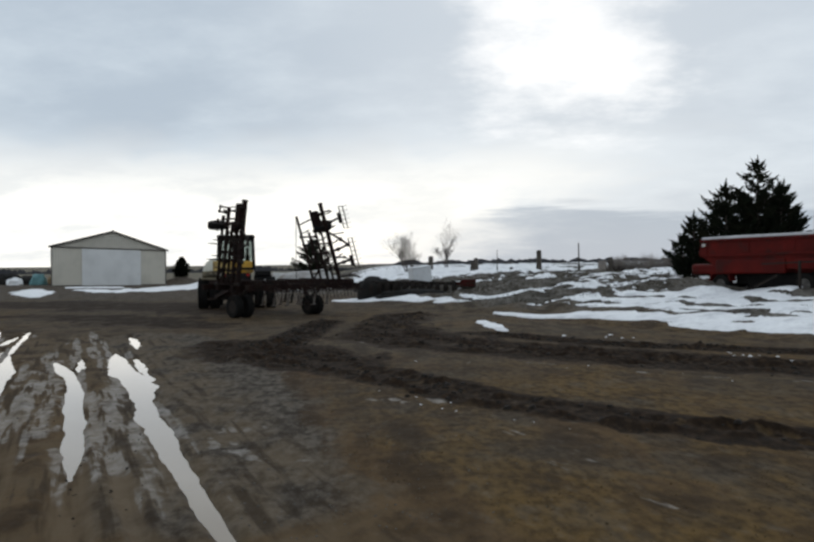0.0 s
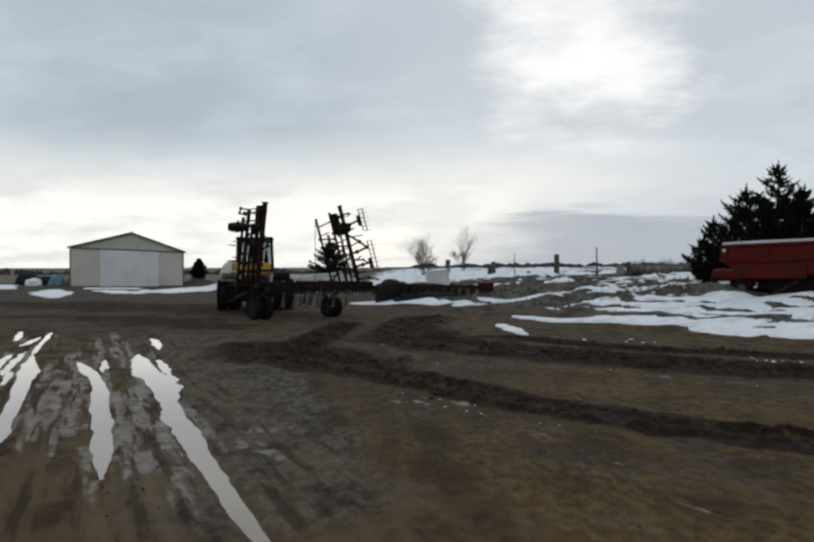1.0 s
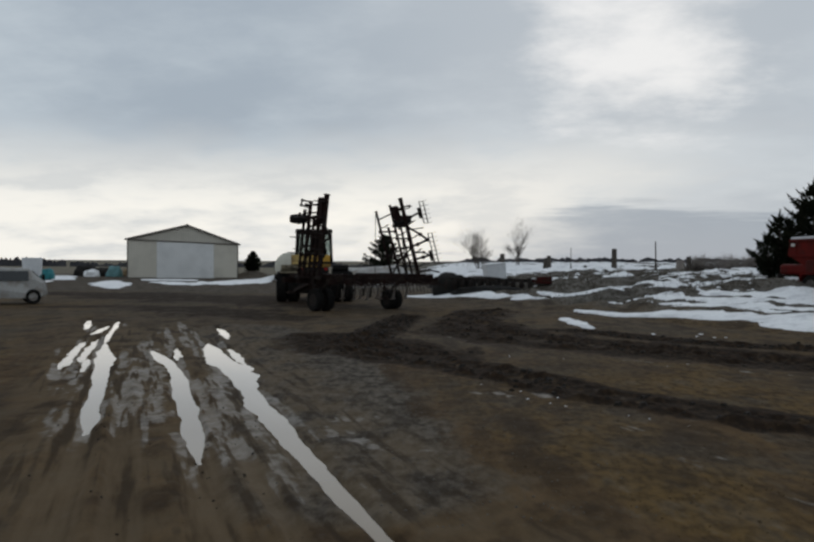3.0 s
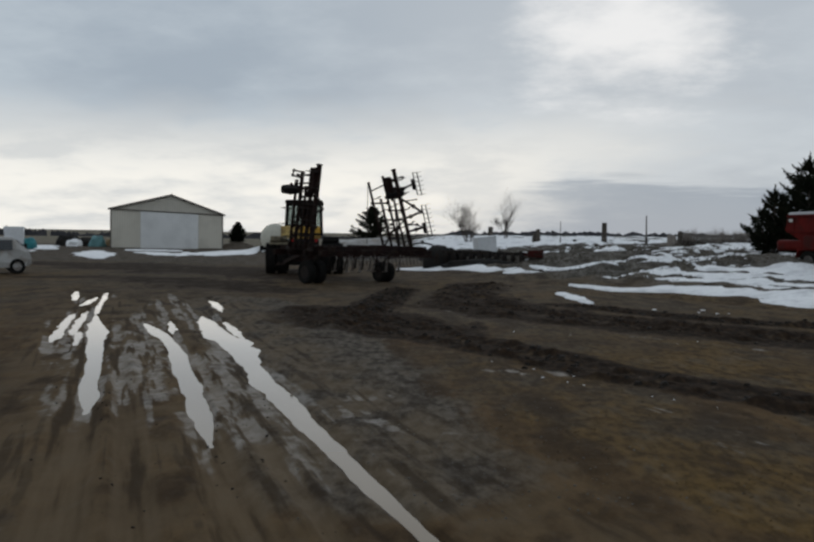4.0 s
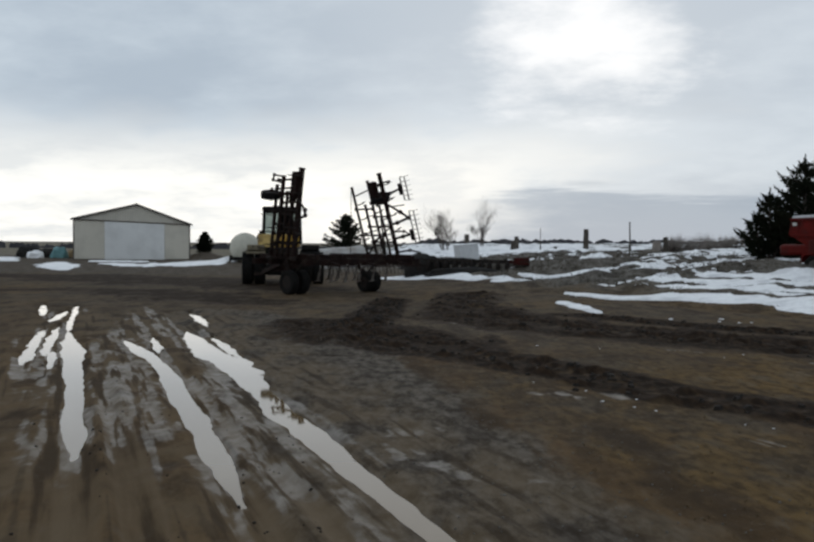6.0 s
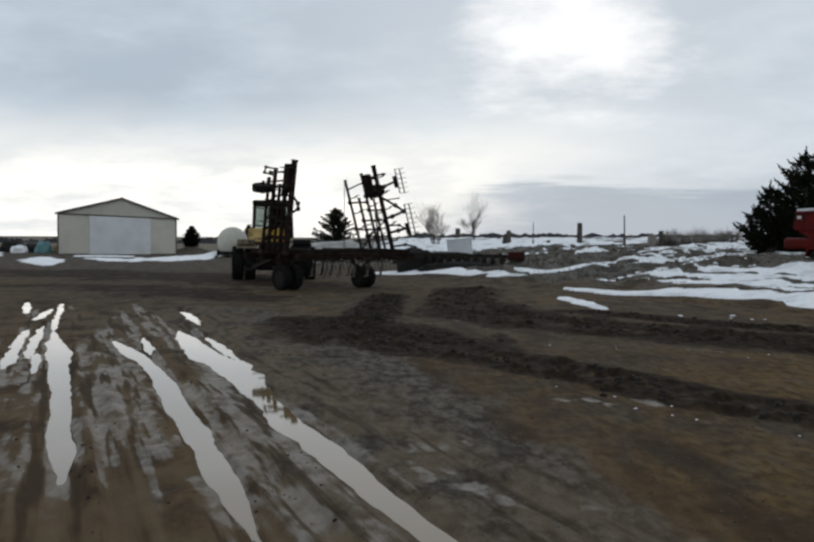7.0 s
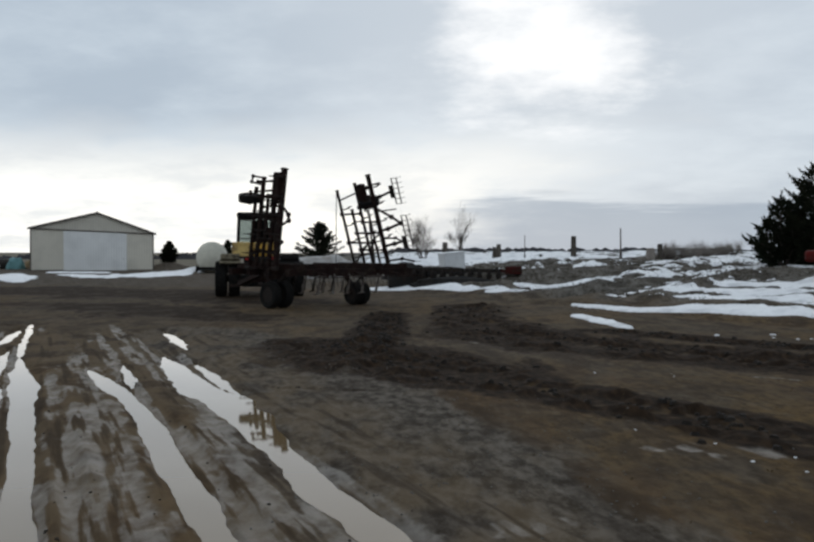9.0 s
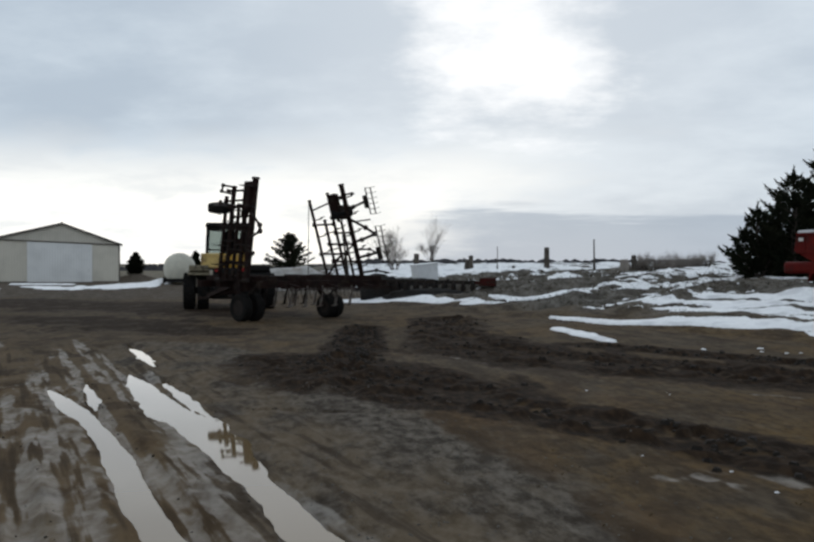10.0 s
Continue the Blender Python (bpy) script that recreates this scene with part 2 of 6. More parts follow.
def ground_material():
    """Mud, wet gravel, trampled dead grass and dark churned soil, by where the wheels have run."""
    m = bpy.data.materials.new("muddy_yard")
    m.use_nodes = True
    n, l = m.node_tree.nodes, m.node_tree.links
    p = n["Principled BSDF"]
    tcs = n.new("ShaderNodeTexCoord")
    lay = n.new("ShaderNodeMapping")              # mud is smeared along the lane, not across it
    lay.vector_type = "POINT"
    lay.inputs["Scale"].default_value = (1.0, 0.42, 0.0)
    lay.inputs["Rotation"].default_value = (0, 0, -math.atan(RUT_LEAN) * 0.42)
    l.new(tcs.outputs["Object"], lay.inputs[0])

    def noise_of(s, d=6, rough=0.6):
        t = n.new("ShaderNodeTexNoise")
        t.inputs["Scale"].default_value, t.inputs["Detail"].default_value, t.inputs["Roughness"].default_value = s, d, rough
        l.new(lay.outputs[0], t.inputs[0])
        return t.outputs[0]

    def math_(op, a, b=0.0, clamp=True):
        x = n.new("ShaderNodeMath")
        x.operation, x.use_clamp = op, clamp
        for i, v in enumerate((a, b)):
            if isinstance(v, (int, float)):
                x.inputs[i].default_value = v
            else:
                l.new(v, x.inputs[i])
        return x.outputs[0]

    def span(v, lo, hi):
        r = n.new("ShaderNodeMapRange")
        r.interpolation_type = "SMOOTHSTEP"
        r.inputs[1].default_value, r.inputs[2].default_value = lo, hi
        l.new(v, r.inputs[0])
        return r.outputs[0]

    def mix(f, c, d):
        x = n.new("ShaderNodeMix")
        x.data_type = "RGBA"
        for i, v in ((0, f), (6, c), (7, d)):
            if isinstance(v, tuple):
                x.inputs[i].default_value = (*v, 1)
            else:
                l.new(v, x.inputs[i])
        return x.outputs[2]

    def attr(name):
        a = n.new("ShaderNodeAttribute")
        a.attribute_name = name
        return a.outputs["Fac"]

    patch, mid, grit, tiny = noise_of(0.35, 4), noise_of(1.7), noise_of(9, 5), noise_of(45, 4)
    mud = mix(span(mid, 0.35, 0.65), (0.056, 0.034, 0.016), (0.108, 0.066, 0.031))
    dull = mix(span(grit, 0.25, 0.75), (0.038, 0.027, 0.017), (0.074, 0.053, 0.033))
    ochre = mix(span(grit, 0.25, 0.75), (0.068, 0.041, 0.015), (0.138, 0.083, 0.029))
    grass = mix(span(math_("ADD", math_("MULTIPLY", patch, 0.6, False), math_("MULTIPLY", mid, 0.4, False), False), 0.40, 0.53), dull, ochre)
    stony = noise_of(7.0, 6, 0.70)
    gravel = mix(span(stony, 0.36, 0.64), (0.034, 0.027, 0.020), (0.130, 0.110, 0.089))
    dark = mix(span(grit, 0.35, 0.7), (0.0105, 0.0065, 0.004), (0.034, 0.0210, 0.012))
    tufts, blot, spot = noise_of(0.8, 5, 0.65), noise_of(1.6, 6, 0.58), noise_of(1.3, 8, 0.74)
    g = span(math_("ADD", math_("MULTIPLY", attr("grass"), 0.62, False), math_("MULTIPLY", math_("SUBTRACT", tufts, 0.5, False), 1.5, False), False), 0.38, 0.68)
    c = mix(g, mud, grass)
    broad = noise_of(0.14, 4)
    c = mix(math_("MULTIPLY", span(broad, 0.45, 0.60), 0.55), c, (0.052, 0.042, 0.032))
    fleck = noise_of(4.2, 5, 0.62)
    c = mix(math_("MULTIPLY", attr("worn"), 0.7), c, mix(span(mid, 0.35, 0.65), (0.052, 0.040, 0.028), (0.094, 0.073, 0.052)))
    c = mix(math_("MULTIPLY", span(fleck, 0.54, 0.70), 0.40), c, (0.105, 0.084, 0.062))
    c = mix(math_("MULTIPLY", span(fleck, 0.46, 0.32), 0.45), c, (0.022, 0.0145, 0.009))
    w = span(math_("ADD", math_("MULTIPLY", attr("gravel"), 1.1, False), math_("ADD", math_("MULTIPLY", math_("SUBTRACT", tufts, 0.5, False), 2.2, False), math_("MULTIPLY", math_("SUBTRACT", mid, 0.5, False), 0.9, False), False), False), 0.30, 0.80)
    c = mix(w, c, gravel)
    c = mix(math_("MULTIPLY", span(tiny, 0.55, 0.78), 0.42), c, (0.150, 0.122, 0.090))
    c = mix(math_("MULTIPLY", span(blot, 0.52, 0.36), 0.45), c, (0.024, 0.016, 0.0105))
    c = mix(math_("MULTIPLY", span(blot, 0.52, 0.68), 0.5), c, (0.100, 0.077, 0.053))
    k = span(math_("ADD", attr("churned"), math_("MULTIPLY", math_("SUBTRACT", math_("ADD", math_("MULTIPLY", mid, 0.5, False), math_("MULTIPLY", blot, 0.5, False), False), 0.5, False), 3.2, False), False), 0.40, 0.72)
    c = mix(k, c, dark)
    c = mix(attr("stubble"), c, mix(span(tufts, 0.35, 0.65), (0.13, 0.115, 0.085), (0.20, 0.175, 0.13)))
    c = mix(math_("MULTIPLY", attr("bank"), span(grit, 0.15, 0.5)), c, mix(span(mid, 0.35, 0.65), (0.060, 0.055, 0.048), (0.165, 0.154, 0.137)))
    c = mix(math_("MULTIPLY", span(grit, 0.56, 0.35), 0.30), c, (0.019, 0.0125, 0.0075))
    sep = n.new("ShaderNodeSeparateXYZ")
    l.new(tcs.outputs["Object"], sep.inputs[0])
    com = n.new("ShaderNodeCombineXYZ")
    l.new(math_("ADD", sep.outputs[0], math_("MULTIPLY", sep.outputs[1], RUT_LEAN, False), False), com.inputs[0])
    l.new(math_("MULTIPLY", sep.outputs[1], 0.07, False), com.inputs[1])
    rill = n.new("ShaderNodeTexNoise")
    rill.inputs["Scale"].default_value, rill.inputs["Detail"].default_value = 6.0, 6.0
    l.new(com.outputs[0], rill.inputs[0])
    rill = rill.outputs[0]
    c = mix(math_("MULTIPLY", attr("lane"), math_("MULTIPLY", span(blot, 0.36, 0.56), 0.5)), c, (0.122, 0.086, 0.050))
    c = mix(math_("MULTIPLY", attr("pressed"), 0.6), c, mix(span(rill, 0.40, 0.60), (0.135, 0.097, 0.060), (0.092, 0.063, 0.036)))
    c = mix(math_("MULTIPLY", math_("MULTIPLY", attr("lane"), span(rill, 0.52, 0.66)), 0.65), c, (0.026, 0.017, 0.010))
    glaze = math_("MULTIPLY", math_("MULTIPLY", attr("gravel"), span(spot, 0.56, 0.72)), 0.38)
    wet = math_("MULTIPLY", math_("MULTIPLY", attr("wet"), span(mid, 0.0, 0.40)), span(rill, 0.66, 0.46))
    wet = span(math_("MAXIMUM", wet, glaze), 0.12, 0.50)
    wet = span(math_("ADD", wet, math_("ADD", math_("MULTIPLY", math_("SUBTRACT", fleck, 0.5, False), 1.5, False), math_("MULTIPLY", math_("SUBTRACT", grit, 0.5, False), 1.5, False), False), False), 0.10, 1.35)
    wet = math_("MULTIPLY", wet, 0.88)
    # tan-grey on wet mud: some of the sky's sheen put into its colour
    c = mix(math_("MULTIPLY", wet, 0.6), c, (0.082, 0.063, 0.042))
    l.new(c, p.inputs["Base Color"])
    r = n.new("ShaderNodeMapRange")
    l.new(wet, r.inputs[0])
    r.inputs[3].default_value, r.inputs[4].default_value = 0.95, 0.40
    l.new(r.outputs[0], p.inputs["Roughness"])
    sp = n.new("ShaderNodeMapRange")
    l.new(wet, sp.inputs[0])
    sp.inputs[3].default_value, sp.inputs[4].default_value = 0.05, 0.27
    l.new(sp.outputs[0], p.inputs["Specular IOR Level"])
    bn = n.new("ShaderNodeBump")
    bn.inputs["Distance"].default_value = 0.03
    l.new(math_("SUBTRACT", 0.55, math_("MULTIPLY", math_("MAXIMUM", wet, math_("MULTIPLY", attr("lane"), 0.4)), 0.40)), bn.inputs["Strength"])
    l.new(math_("ADD", math_("ADD", math_("MULTIPLY", grit, 0.6, False), math_("MULTIPLY", mid, 1.2, False), False), math_("MULTIPLY", tiny, 0.3, False), False), bn.inputs["Height"])
    l.new(bn.outputs[0], p.inputs["Normal"])
    return m


GROUND = ground_material()


# ------------------------------------------------------------------ mesh helpers
def part(name, bm, mat, parent=None, label="", smooth=False):
    """Links a bmesh as one mesh object, under a thing or a part where one is given."""
    me = bpy.data.meshes.new(name)
    bm.to_mesh(me)
    bm.free()
    me.materials.append(mat)
    if smooth:
        me.polygons.foreach_set("use_smooth", [True] * len(me.polygons))
    ob = new(name, me)
    ob.parent = parent
    if label:
        ob["label"] = label
    return ob


def thing(name, m, label, category, group="", kind=""):
    ob = new(name)
    ob.empty_display_size = 0.3
    ob.matrix_world = m
    return tagged(ob, label, category, group, kind)


def box(bm, c, s, rot=(0, 0, 0), bevel=0.0, taper=1.0):
    """A box of size s round c; taper shrinks its top."""
    r = bmesh.ops.create_cube(bm, size=1.0)
    vs = r["verts"]
    for v in vs:
        k = taper if v.co.z > 0 else 1.0
        v.co = Vector((v.co.x * s[0] * k, v.co.y * s[1] * k, v.co.z * s[2]))
    if bevel:
        es = list({e for v in vs for e in v.link_edges})
        r2 = bmesh.ops.bevel(bm, geom=es, offset=bevel, segments=2, affect="EDGES", profile=0.5)
        vs = list({v for f in r2["faces"] for v in f.verts} | {v for v in vs if v.is_valid})
    bmesh.ops.transform(bm, matrix=pose(*c, *rot), verts=vs)
    return vs


def rod(bm, a, b, r, r2=None, seg=8):
    """A round bar from a to b."""
    a, b = Vector(a), Vector(b)
    d = b - a
    m = Matrix.Translation((a + b) / 2) @ d.to_track_quat("Z", "Y").to_matrix().to_4x4()
    bmesh.ops.create_cone(bm, cap_ends=True, segments=seg, radius1=r, radius2=r if r2 is None else r2, depth=d.length, matrix=m)


def beam(bm, a, b, w, h=None):
    """A square tube from a to b."""
    a, b = Vector(a), Vector(b)
    d = b - a
    m = Matrix.Translation((a + b) / 2) @ d.to_track_quat("Z", "Y").to_matrix().to_4x4() @ Matrix.Diagonal((w, h or w, d.length, 1))
    bmesh.ops.create_cube(bm, size=1.0, matrix=m)


def bend(bm, pts, r, seg=6):
    """A bent round bar through pts."""
    for p, q in zip(pts, pts[1:]):
        rod(bm, p, q, r, seg=seg)


def lathe(bm, rows, seg, m, close=False):
    """Rows of (radius, z) turned round z, then moved by m."""
    rings = [[bm.verts.new(m @ Vector((r * math.cos(2 * math.pi * i / seg), r * math.sin(2 * math.pi * i / seg), z))) for i in range(seg)] for r, z in rows]
    for a, b in zip(rings, rings[1:] + (rings[:1] if close else [])):
        for i in range(seg):
            bm.faces.new((a[i], a[(i + 1) % seg], b[(i + 1) % seg], b[i]))
    if not close:
        for ring in (rings[0], rings[-1]):
            if rows[rings.index(ring)][0] > 1e-4:
                bm.faces.new(ring)


def prism(bm, outline, y0, y1):
    """An outline in x, z pushed from y0 to y1."""
    a = [bm.verts.new((x, y0, z)) for x, z in outline]
    b = [bm.verts.new((x, y1, z)) for x, z in outline]
    bm.faces.new(a)
    bm.faces.new(b[::-1])
    for i in range(len(a)):
        j = (i + 1) % len(a)
        bm.faces.new((a[i], b[i], b[j], a[j]))


def fresh():
    return bmesh.new()


def wheel(parent, x, y, r, w, rim_mat, lugs=0, rz=0.0, name="wheel"):
    """A tyre with shoulders and tread blocks, and a dished rim, its axle along x."""
    m = pose(x, y, r, 0, 90, 0)
    bm = fresh()
    ri = r * 0.56
    lathe(bm, [(ri, -w * 0.42), (r * 0.82, -w * 0.5), (r * 0.95, -w * 0.46), (r * (0.96 if lugs else 1), -w * 0.3), (r * (0.965 if lugs else 1), w * 0.3),
               (r * 0.95, w * 0.46), (r * 0.82, w * 0.5), (ri, w * 0.42)], 28, m, close=True)
    for i in range(lugs):
        a = 2 * math.pi * i / lugs
        for s in (-1, 1):
            q = m @ Matrix.Rotation(a + (0.12 if s > 0 else 0), 4, "Z") @ Matrix.Translation((r * 0.975, 0, s * w * 0.23)) @ Matrix.Rotation(s * 0.6, 4, "X") @ Matrix.Diagonal((r * 0.06, r * 0.075, w * 0.5, 1))
            bmesh.ops.create_cube(bm, size=1.0, matrix=q)
    tyre = part("tyre", bm, RUBBER, parent)
    bm = fresh()
    lathe(bm, [(ri * 1.02, -w * 0.40), (ri * 0.9, -w * 0.36), (ri * 0.8, -w * 0.1), (ri * 0.35, -w * 0.05), (ri * 0.3, -w * 0.2), (0.0001, -w * 0.2)], 20, m)
    lathe(bm, [(ri * 1.02, w * 0.40), (ri * 0.9, w * 0.36), (ri * 0.8, w * 0.1), (ri * 0.35, w * 0.05), (ri * 0.3, w * 0.2), (0.0001, w * 0.2)], 20, m)
    part("rim", bm, rim_mat, tyre)
    return tyre


# ------------------------------------------------------------------ terrain
def hash2(i, j, seed):
    h = (i * 374761393 + j * 668265263 + seed * 974634777) & 0xFFFFFFFF
    h = ((h ^ (h >> 13)) * 1274126177) & 0xFFFFFFFF
    return ((h ^ (h >> 16)) & 0xFFFF) / 65535.0


def vnoise(x, y, seed=0):
    """Smooth value noise in 0..1 on arrays."""
    x, y = np.asarray(x, float), np.asarray(y, float)
    i, j = np.floor(x).astype(np.int64), np.floor(y).astype(np.int64)
    u, v = x - i, y - j
    u, v = u * u * (3 - 2 * u), v * v * (3 - 2 * v)
    return (hash2(i, j, seed) * (1 - u) + hash2(i + 1, j, seed) * u) * (1 - v) + (hash2(i, j + 1, seed) * (1 - u) + hash2(i + 1, j + 1, seed) * u) * v


def fbm(x, y, octaves=4, seed=0):
    t, a, s = 0.0, 1.0, 0.0
    for k in range(octaves):
        t, s = t + a * vnoise(x * 2**k + 17.3 * k, y * 2**k - 9.1 * k, seed + k), s + a
        a *= 0.5
        x, y = 0.8 * x - 0.6 * y, 0.6 * x + 0.8 * y
    return t / s


def sstep(v, lo, hi):
    """Smooth step from 0 at lo to 1 at hi; lo may lie above hi."""
    t = np.clip((v - lo) / (hi - lo), 0, 1)
    return t * t * (3 - 2 * t)


def strip(x, y, line):
    """How deep inside a strip: 1 on its middle line, 0 at its edge, negative outside. Rows of line: x, y, half width."""
    best = np.full(np.shape(x), -9.0)
    for (xa, ya, wa), (xb, yb, wb) in zip(line, line[1:]):
        dx_, dy_ = xb - xa, yb - ya
        t = np.clip(((x - xa) * dx_ + (y - ya) * dy_) / (dx_ * dx_ + dy_ * dy_), 0, 1)
        d = np.hypot(x - xa - t * dx_, y - ya - t * dy_)
        best = np.maximum(best, 1 - d / (wa + (wb - wa) * t))
    return best


def strip_run(x, y, line):
    """As strip(), with the way run along the line and the distance to its side."""
    best, run, off, gone = np.full(np.shape(x), -9.0), np.zeros(np.shape(x)), np.zeros(np.shape(x)), 0.0
    for (xa, ya, wa), (xb, yb, wb) in zip(line, line[1:]):
        dx_, dy_ = xb - xa, yb - ya
        ln = math.hypot(dx_, dy_)
        t = np.clip(((x - xa) * dx_ + (y - ya) * dy_) / (ln * ln), 0, 1)
        d = np.hypot(x - xa - t * dx_, y - ya - t * dy_)
        q = 1 - d / (wa + (wb - wa) * t)
        near = q > best
        best, run, off, gone = np.where(near, q, best), np.where(near, gone + t * ln, run), np.where(near, d, off), gone + ln
    return best, run, off


# wheel ruts that hold water: x, y, half width


def rut(c, y0, y1, w0, w1):
    """A straight stretch of rut; c is where its line crosses y = 14."""
    return [(c - RUT_LEAN * (y - 14), y, w) for y, w in ((y1, w0), ((y0 + y1) / 2, max(w0, w1)), (y0, w1))]


RIGHT_RUT = [(-5.4, 21.1, 0.15), (-4.9, 19.3, 0.32), (-4.4, 18.1, 0.35), (-4.0, 17.0, 0.34), (-3.6, 15.6, 0.26), (-3.25, 14.2, 0.17), (-2.87, 12.8, 0.19), (-2.5, 11.7, 0.17), (-2.2, 10.7, 0.15), (-1.83, 9.5, 0.12), (-1.52, 8.5, 0.11), (-0.9, 6.6, 0.07)]
MIDDLE_RUT = [(-6.15, 19.6, 0.11), (-5.65, 18.4, 0.17), (-5.1, 17.0, 0.12), (-4.84, 16.2, 0.13), (-4.45, 14.9, 0.15), (-4.15, 13.8, 0.135), (-3.75, 12.6, 0.14), (-3.30, 11.0, 0.135), (-3.02, 10.0, 0.11)]
LEFT_RUT = [(-7.8, 21.4, 0.08), (-7.35, 20.0, 0.17), (-6.95, 18.9, 0.24), (-6.45, 17.3, 0.17), (-6.05, 16.0, 0.15), (-5.45, 14.1, 0.15), (-5.0, 12.6, 0.14), (-4.65, 11.5, 0.12)]
PUDDLES = [
    RIGHT_RUT, MIDDLE_RUT, LEFT_RUT,
    [(-4.85, 20.6, 0.08), (-4.55, 19.6, 0.12), (-4.25, 18.6, 0.12)],
    [(-6.5, 27.0, 0.09), (-6.08, 25.6, 0.15), (-5.65, 24.0, 0.12)],
    [(-5.95, 20.4, 0.10), (-5.6, 19.1, 0.09)],
    [(-10.03, 29.2, 0.11), (-9.38, 26.9, 0.12), (-8.8, 24.7, 0.10), (-8.3, 23.0, 0.09)],
    [(-10.9, 29.4, 0.13), (-10.4, 29.0, 0.13)],
    [(-9.8, 27.4, 0.12), (-9.3, 25.2, 0.15)],
    [(-8.5, 22.0, 0.12), (-8.02, 20.2, 0.18), (-7.6, 18.8, 0.16), (-7.3, 17.7, 0.14)],
    [(-8.5, 22.9, 0.09), (-7.9, 20.7, 0.10), (-7.3, 18.6, 0.10)],
    [(-11.2, 30.0, 0.12), (-10.2, 27.0, 0.16)],
    [(-7.0, 18.0, 0.06), (-6.6, 16.7, 0.06)],
    [(-2.95, 17.95, 0.06), (-2.8, 17.9, 0.06)],
]
for line in PUDDLES:                  # each puddle tapers out at both ends
    for i, j, k in ((0, 1, 0), (-1, -2, len(line) + 1)):
        (xa, ya, wa), (xb, yb, wb) = line[i], line[j]
        d = math.hypot(xa - xb, ya - yb)
        line.insert(k, (xa + (xa - xb) / d * (0.4 + 5 * wa), ya + (ya - yb) / d * (0.4 + 5 * wa), 0.02))
# films of water on flat mud between the ruts
FILMS = [
    [(-5.5, 16.8, 0.22), (-4.95, 14.6, 0.27), (-4.4, 12.6, 0.28), (-4.0, 11.3, 0.24)], [(-5.55, 15.6, 0.10), (-4.6, 12.4, 0.12)], [(-5.1, 12.9, 0.16), (-4.5, 11.2, 0.2), (-4.2, 10.3, 0.2)],
    [(-3.2, 10.6, 0.2), (-2.6, 8.8, 0.18)], [(-4.1, 15.4, 0.10), (-3.45, 13.0, 0.16), (-3.0, 11.4, 0.20), (-2.4, 9.4, 0.18)],
    [(-6.55, 16.7, 0.10), (-5.9, 14.5, 0.09)], [(-7.3, 17.6, 0.14), (-6.5, 15.2, 0.12)], [(-6.6, 23.5, 0.10), (-5.75, 20.8, 0.14)],
    [(-5.7, 23.0, 0.10), (-5.1, 21.0, 0.12)],
]
# thin wet lines and spots away from the lane
SLICKS = [
    [(1.5, 11.5, 0.07), (1.9, 10.4, 0.10), (2.2, 9.4, 0.07)], [(1.75, 9.4, 0.06), (2.0, 8.6, 0.10), (2.4, 7.6, 0.07)], [(3.1, 18.9, 0.08), (3.5, 18.5, 0.1)],
    [(-2.2, 11.7, 0.22), (-1.45, 11.7, 0.22)], [(-1.8, 10.9, 0.20), (-1.5, 10.5, 0.18)], [(-1.35, 10.2, 0.18), (-0.7, 9.5, 0.18)], [(0.1, 14.1, 0.25), (0.8, 13.8, 0.28)], [(-0.5, 24.2, 0.16), (-0.2, 24.1, 0.16)],
    [(4.6, 17.2, 0.10), (5.6, 16.2, 0.12), (7.5, 15.0, 0.1)], [(0.2, 15.0, 0.12), (0.6, 14.9, 0.12)],
]
# smooth pale mud pressed flat between the wheel tracks
PALE_MUD = [
    [(-0.6, 25.0, 0.8), (0.8, 20.6, 1.0), (3.0, 17.6, 1.1), (7.0, 13.5, 1.2)], [(-6.0, 33.0, 1.5), (-4.5, 29.0, 1.6), (-3.0, 27.0, 1.2)],
    [(2.0, 29.0, 0.7), (4.5, 24.5, 0.7), (9.0, 20.5, 0.8)],
]
# dry wheel ruts along the lane
RUTS = [
    [(-3.1, 10.0, 0.2), (-2.3, 7.5, 0.2), (-1.6, 5.0, 0.2), (-0.9, 2.5, 0.2)],
    [(-4.75, 11.5, 0.2), (-3.9, 9.0, 0.2), (-3.0, 6.0, 0.2), (-2.2, 3.0, 0.2)],
    [(-6.3, 18.1, 0.12), (-5.4, 15.2, 0.12), (-4.5, 12.2, 0.12), (-3.2, 8.0, 0.12)],
    [(-5.9, 19.5, 0.12), (-4.3, 15.2, 0.1), (-3.5, 12.5, 0.12), (-2.4, 9.3, 0.12), (-1.3, 6.0, 0.1)],
    [(-7.0, 27.0, 0.2), (-5.45, 21.4, 0.25)],
    [(-7.9, 29.0, 0.2), (-6.3, 20.0, 0.2)],
]
RUTS += [rut(-4.95, 4.0, 13.0, 0.16, 0.16), rut(-5.5, 3.0, 12.0, 0.2, 0.2)]
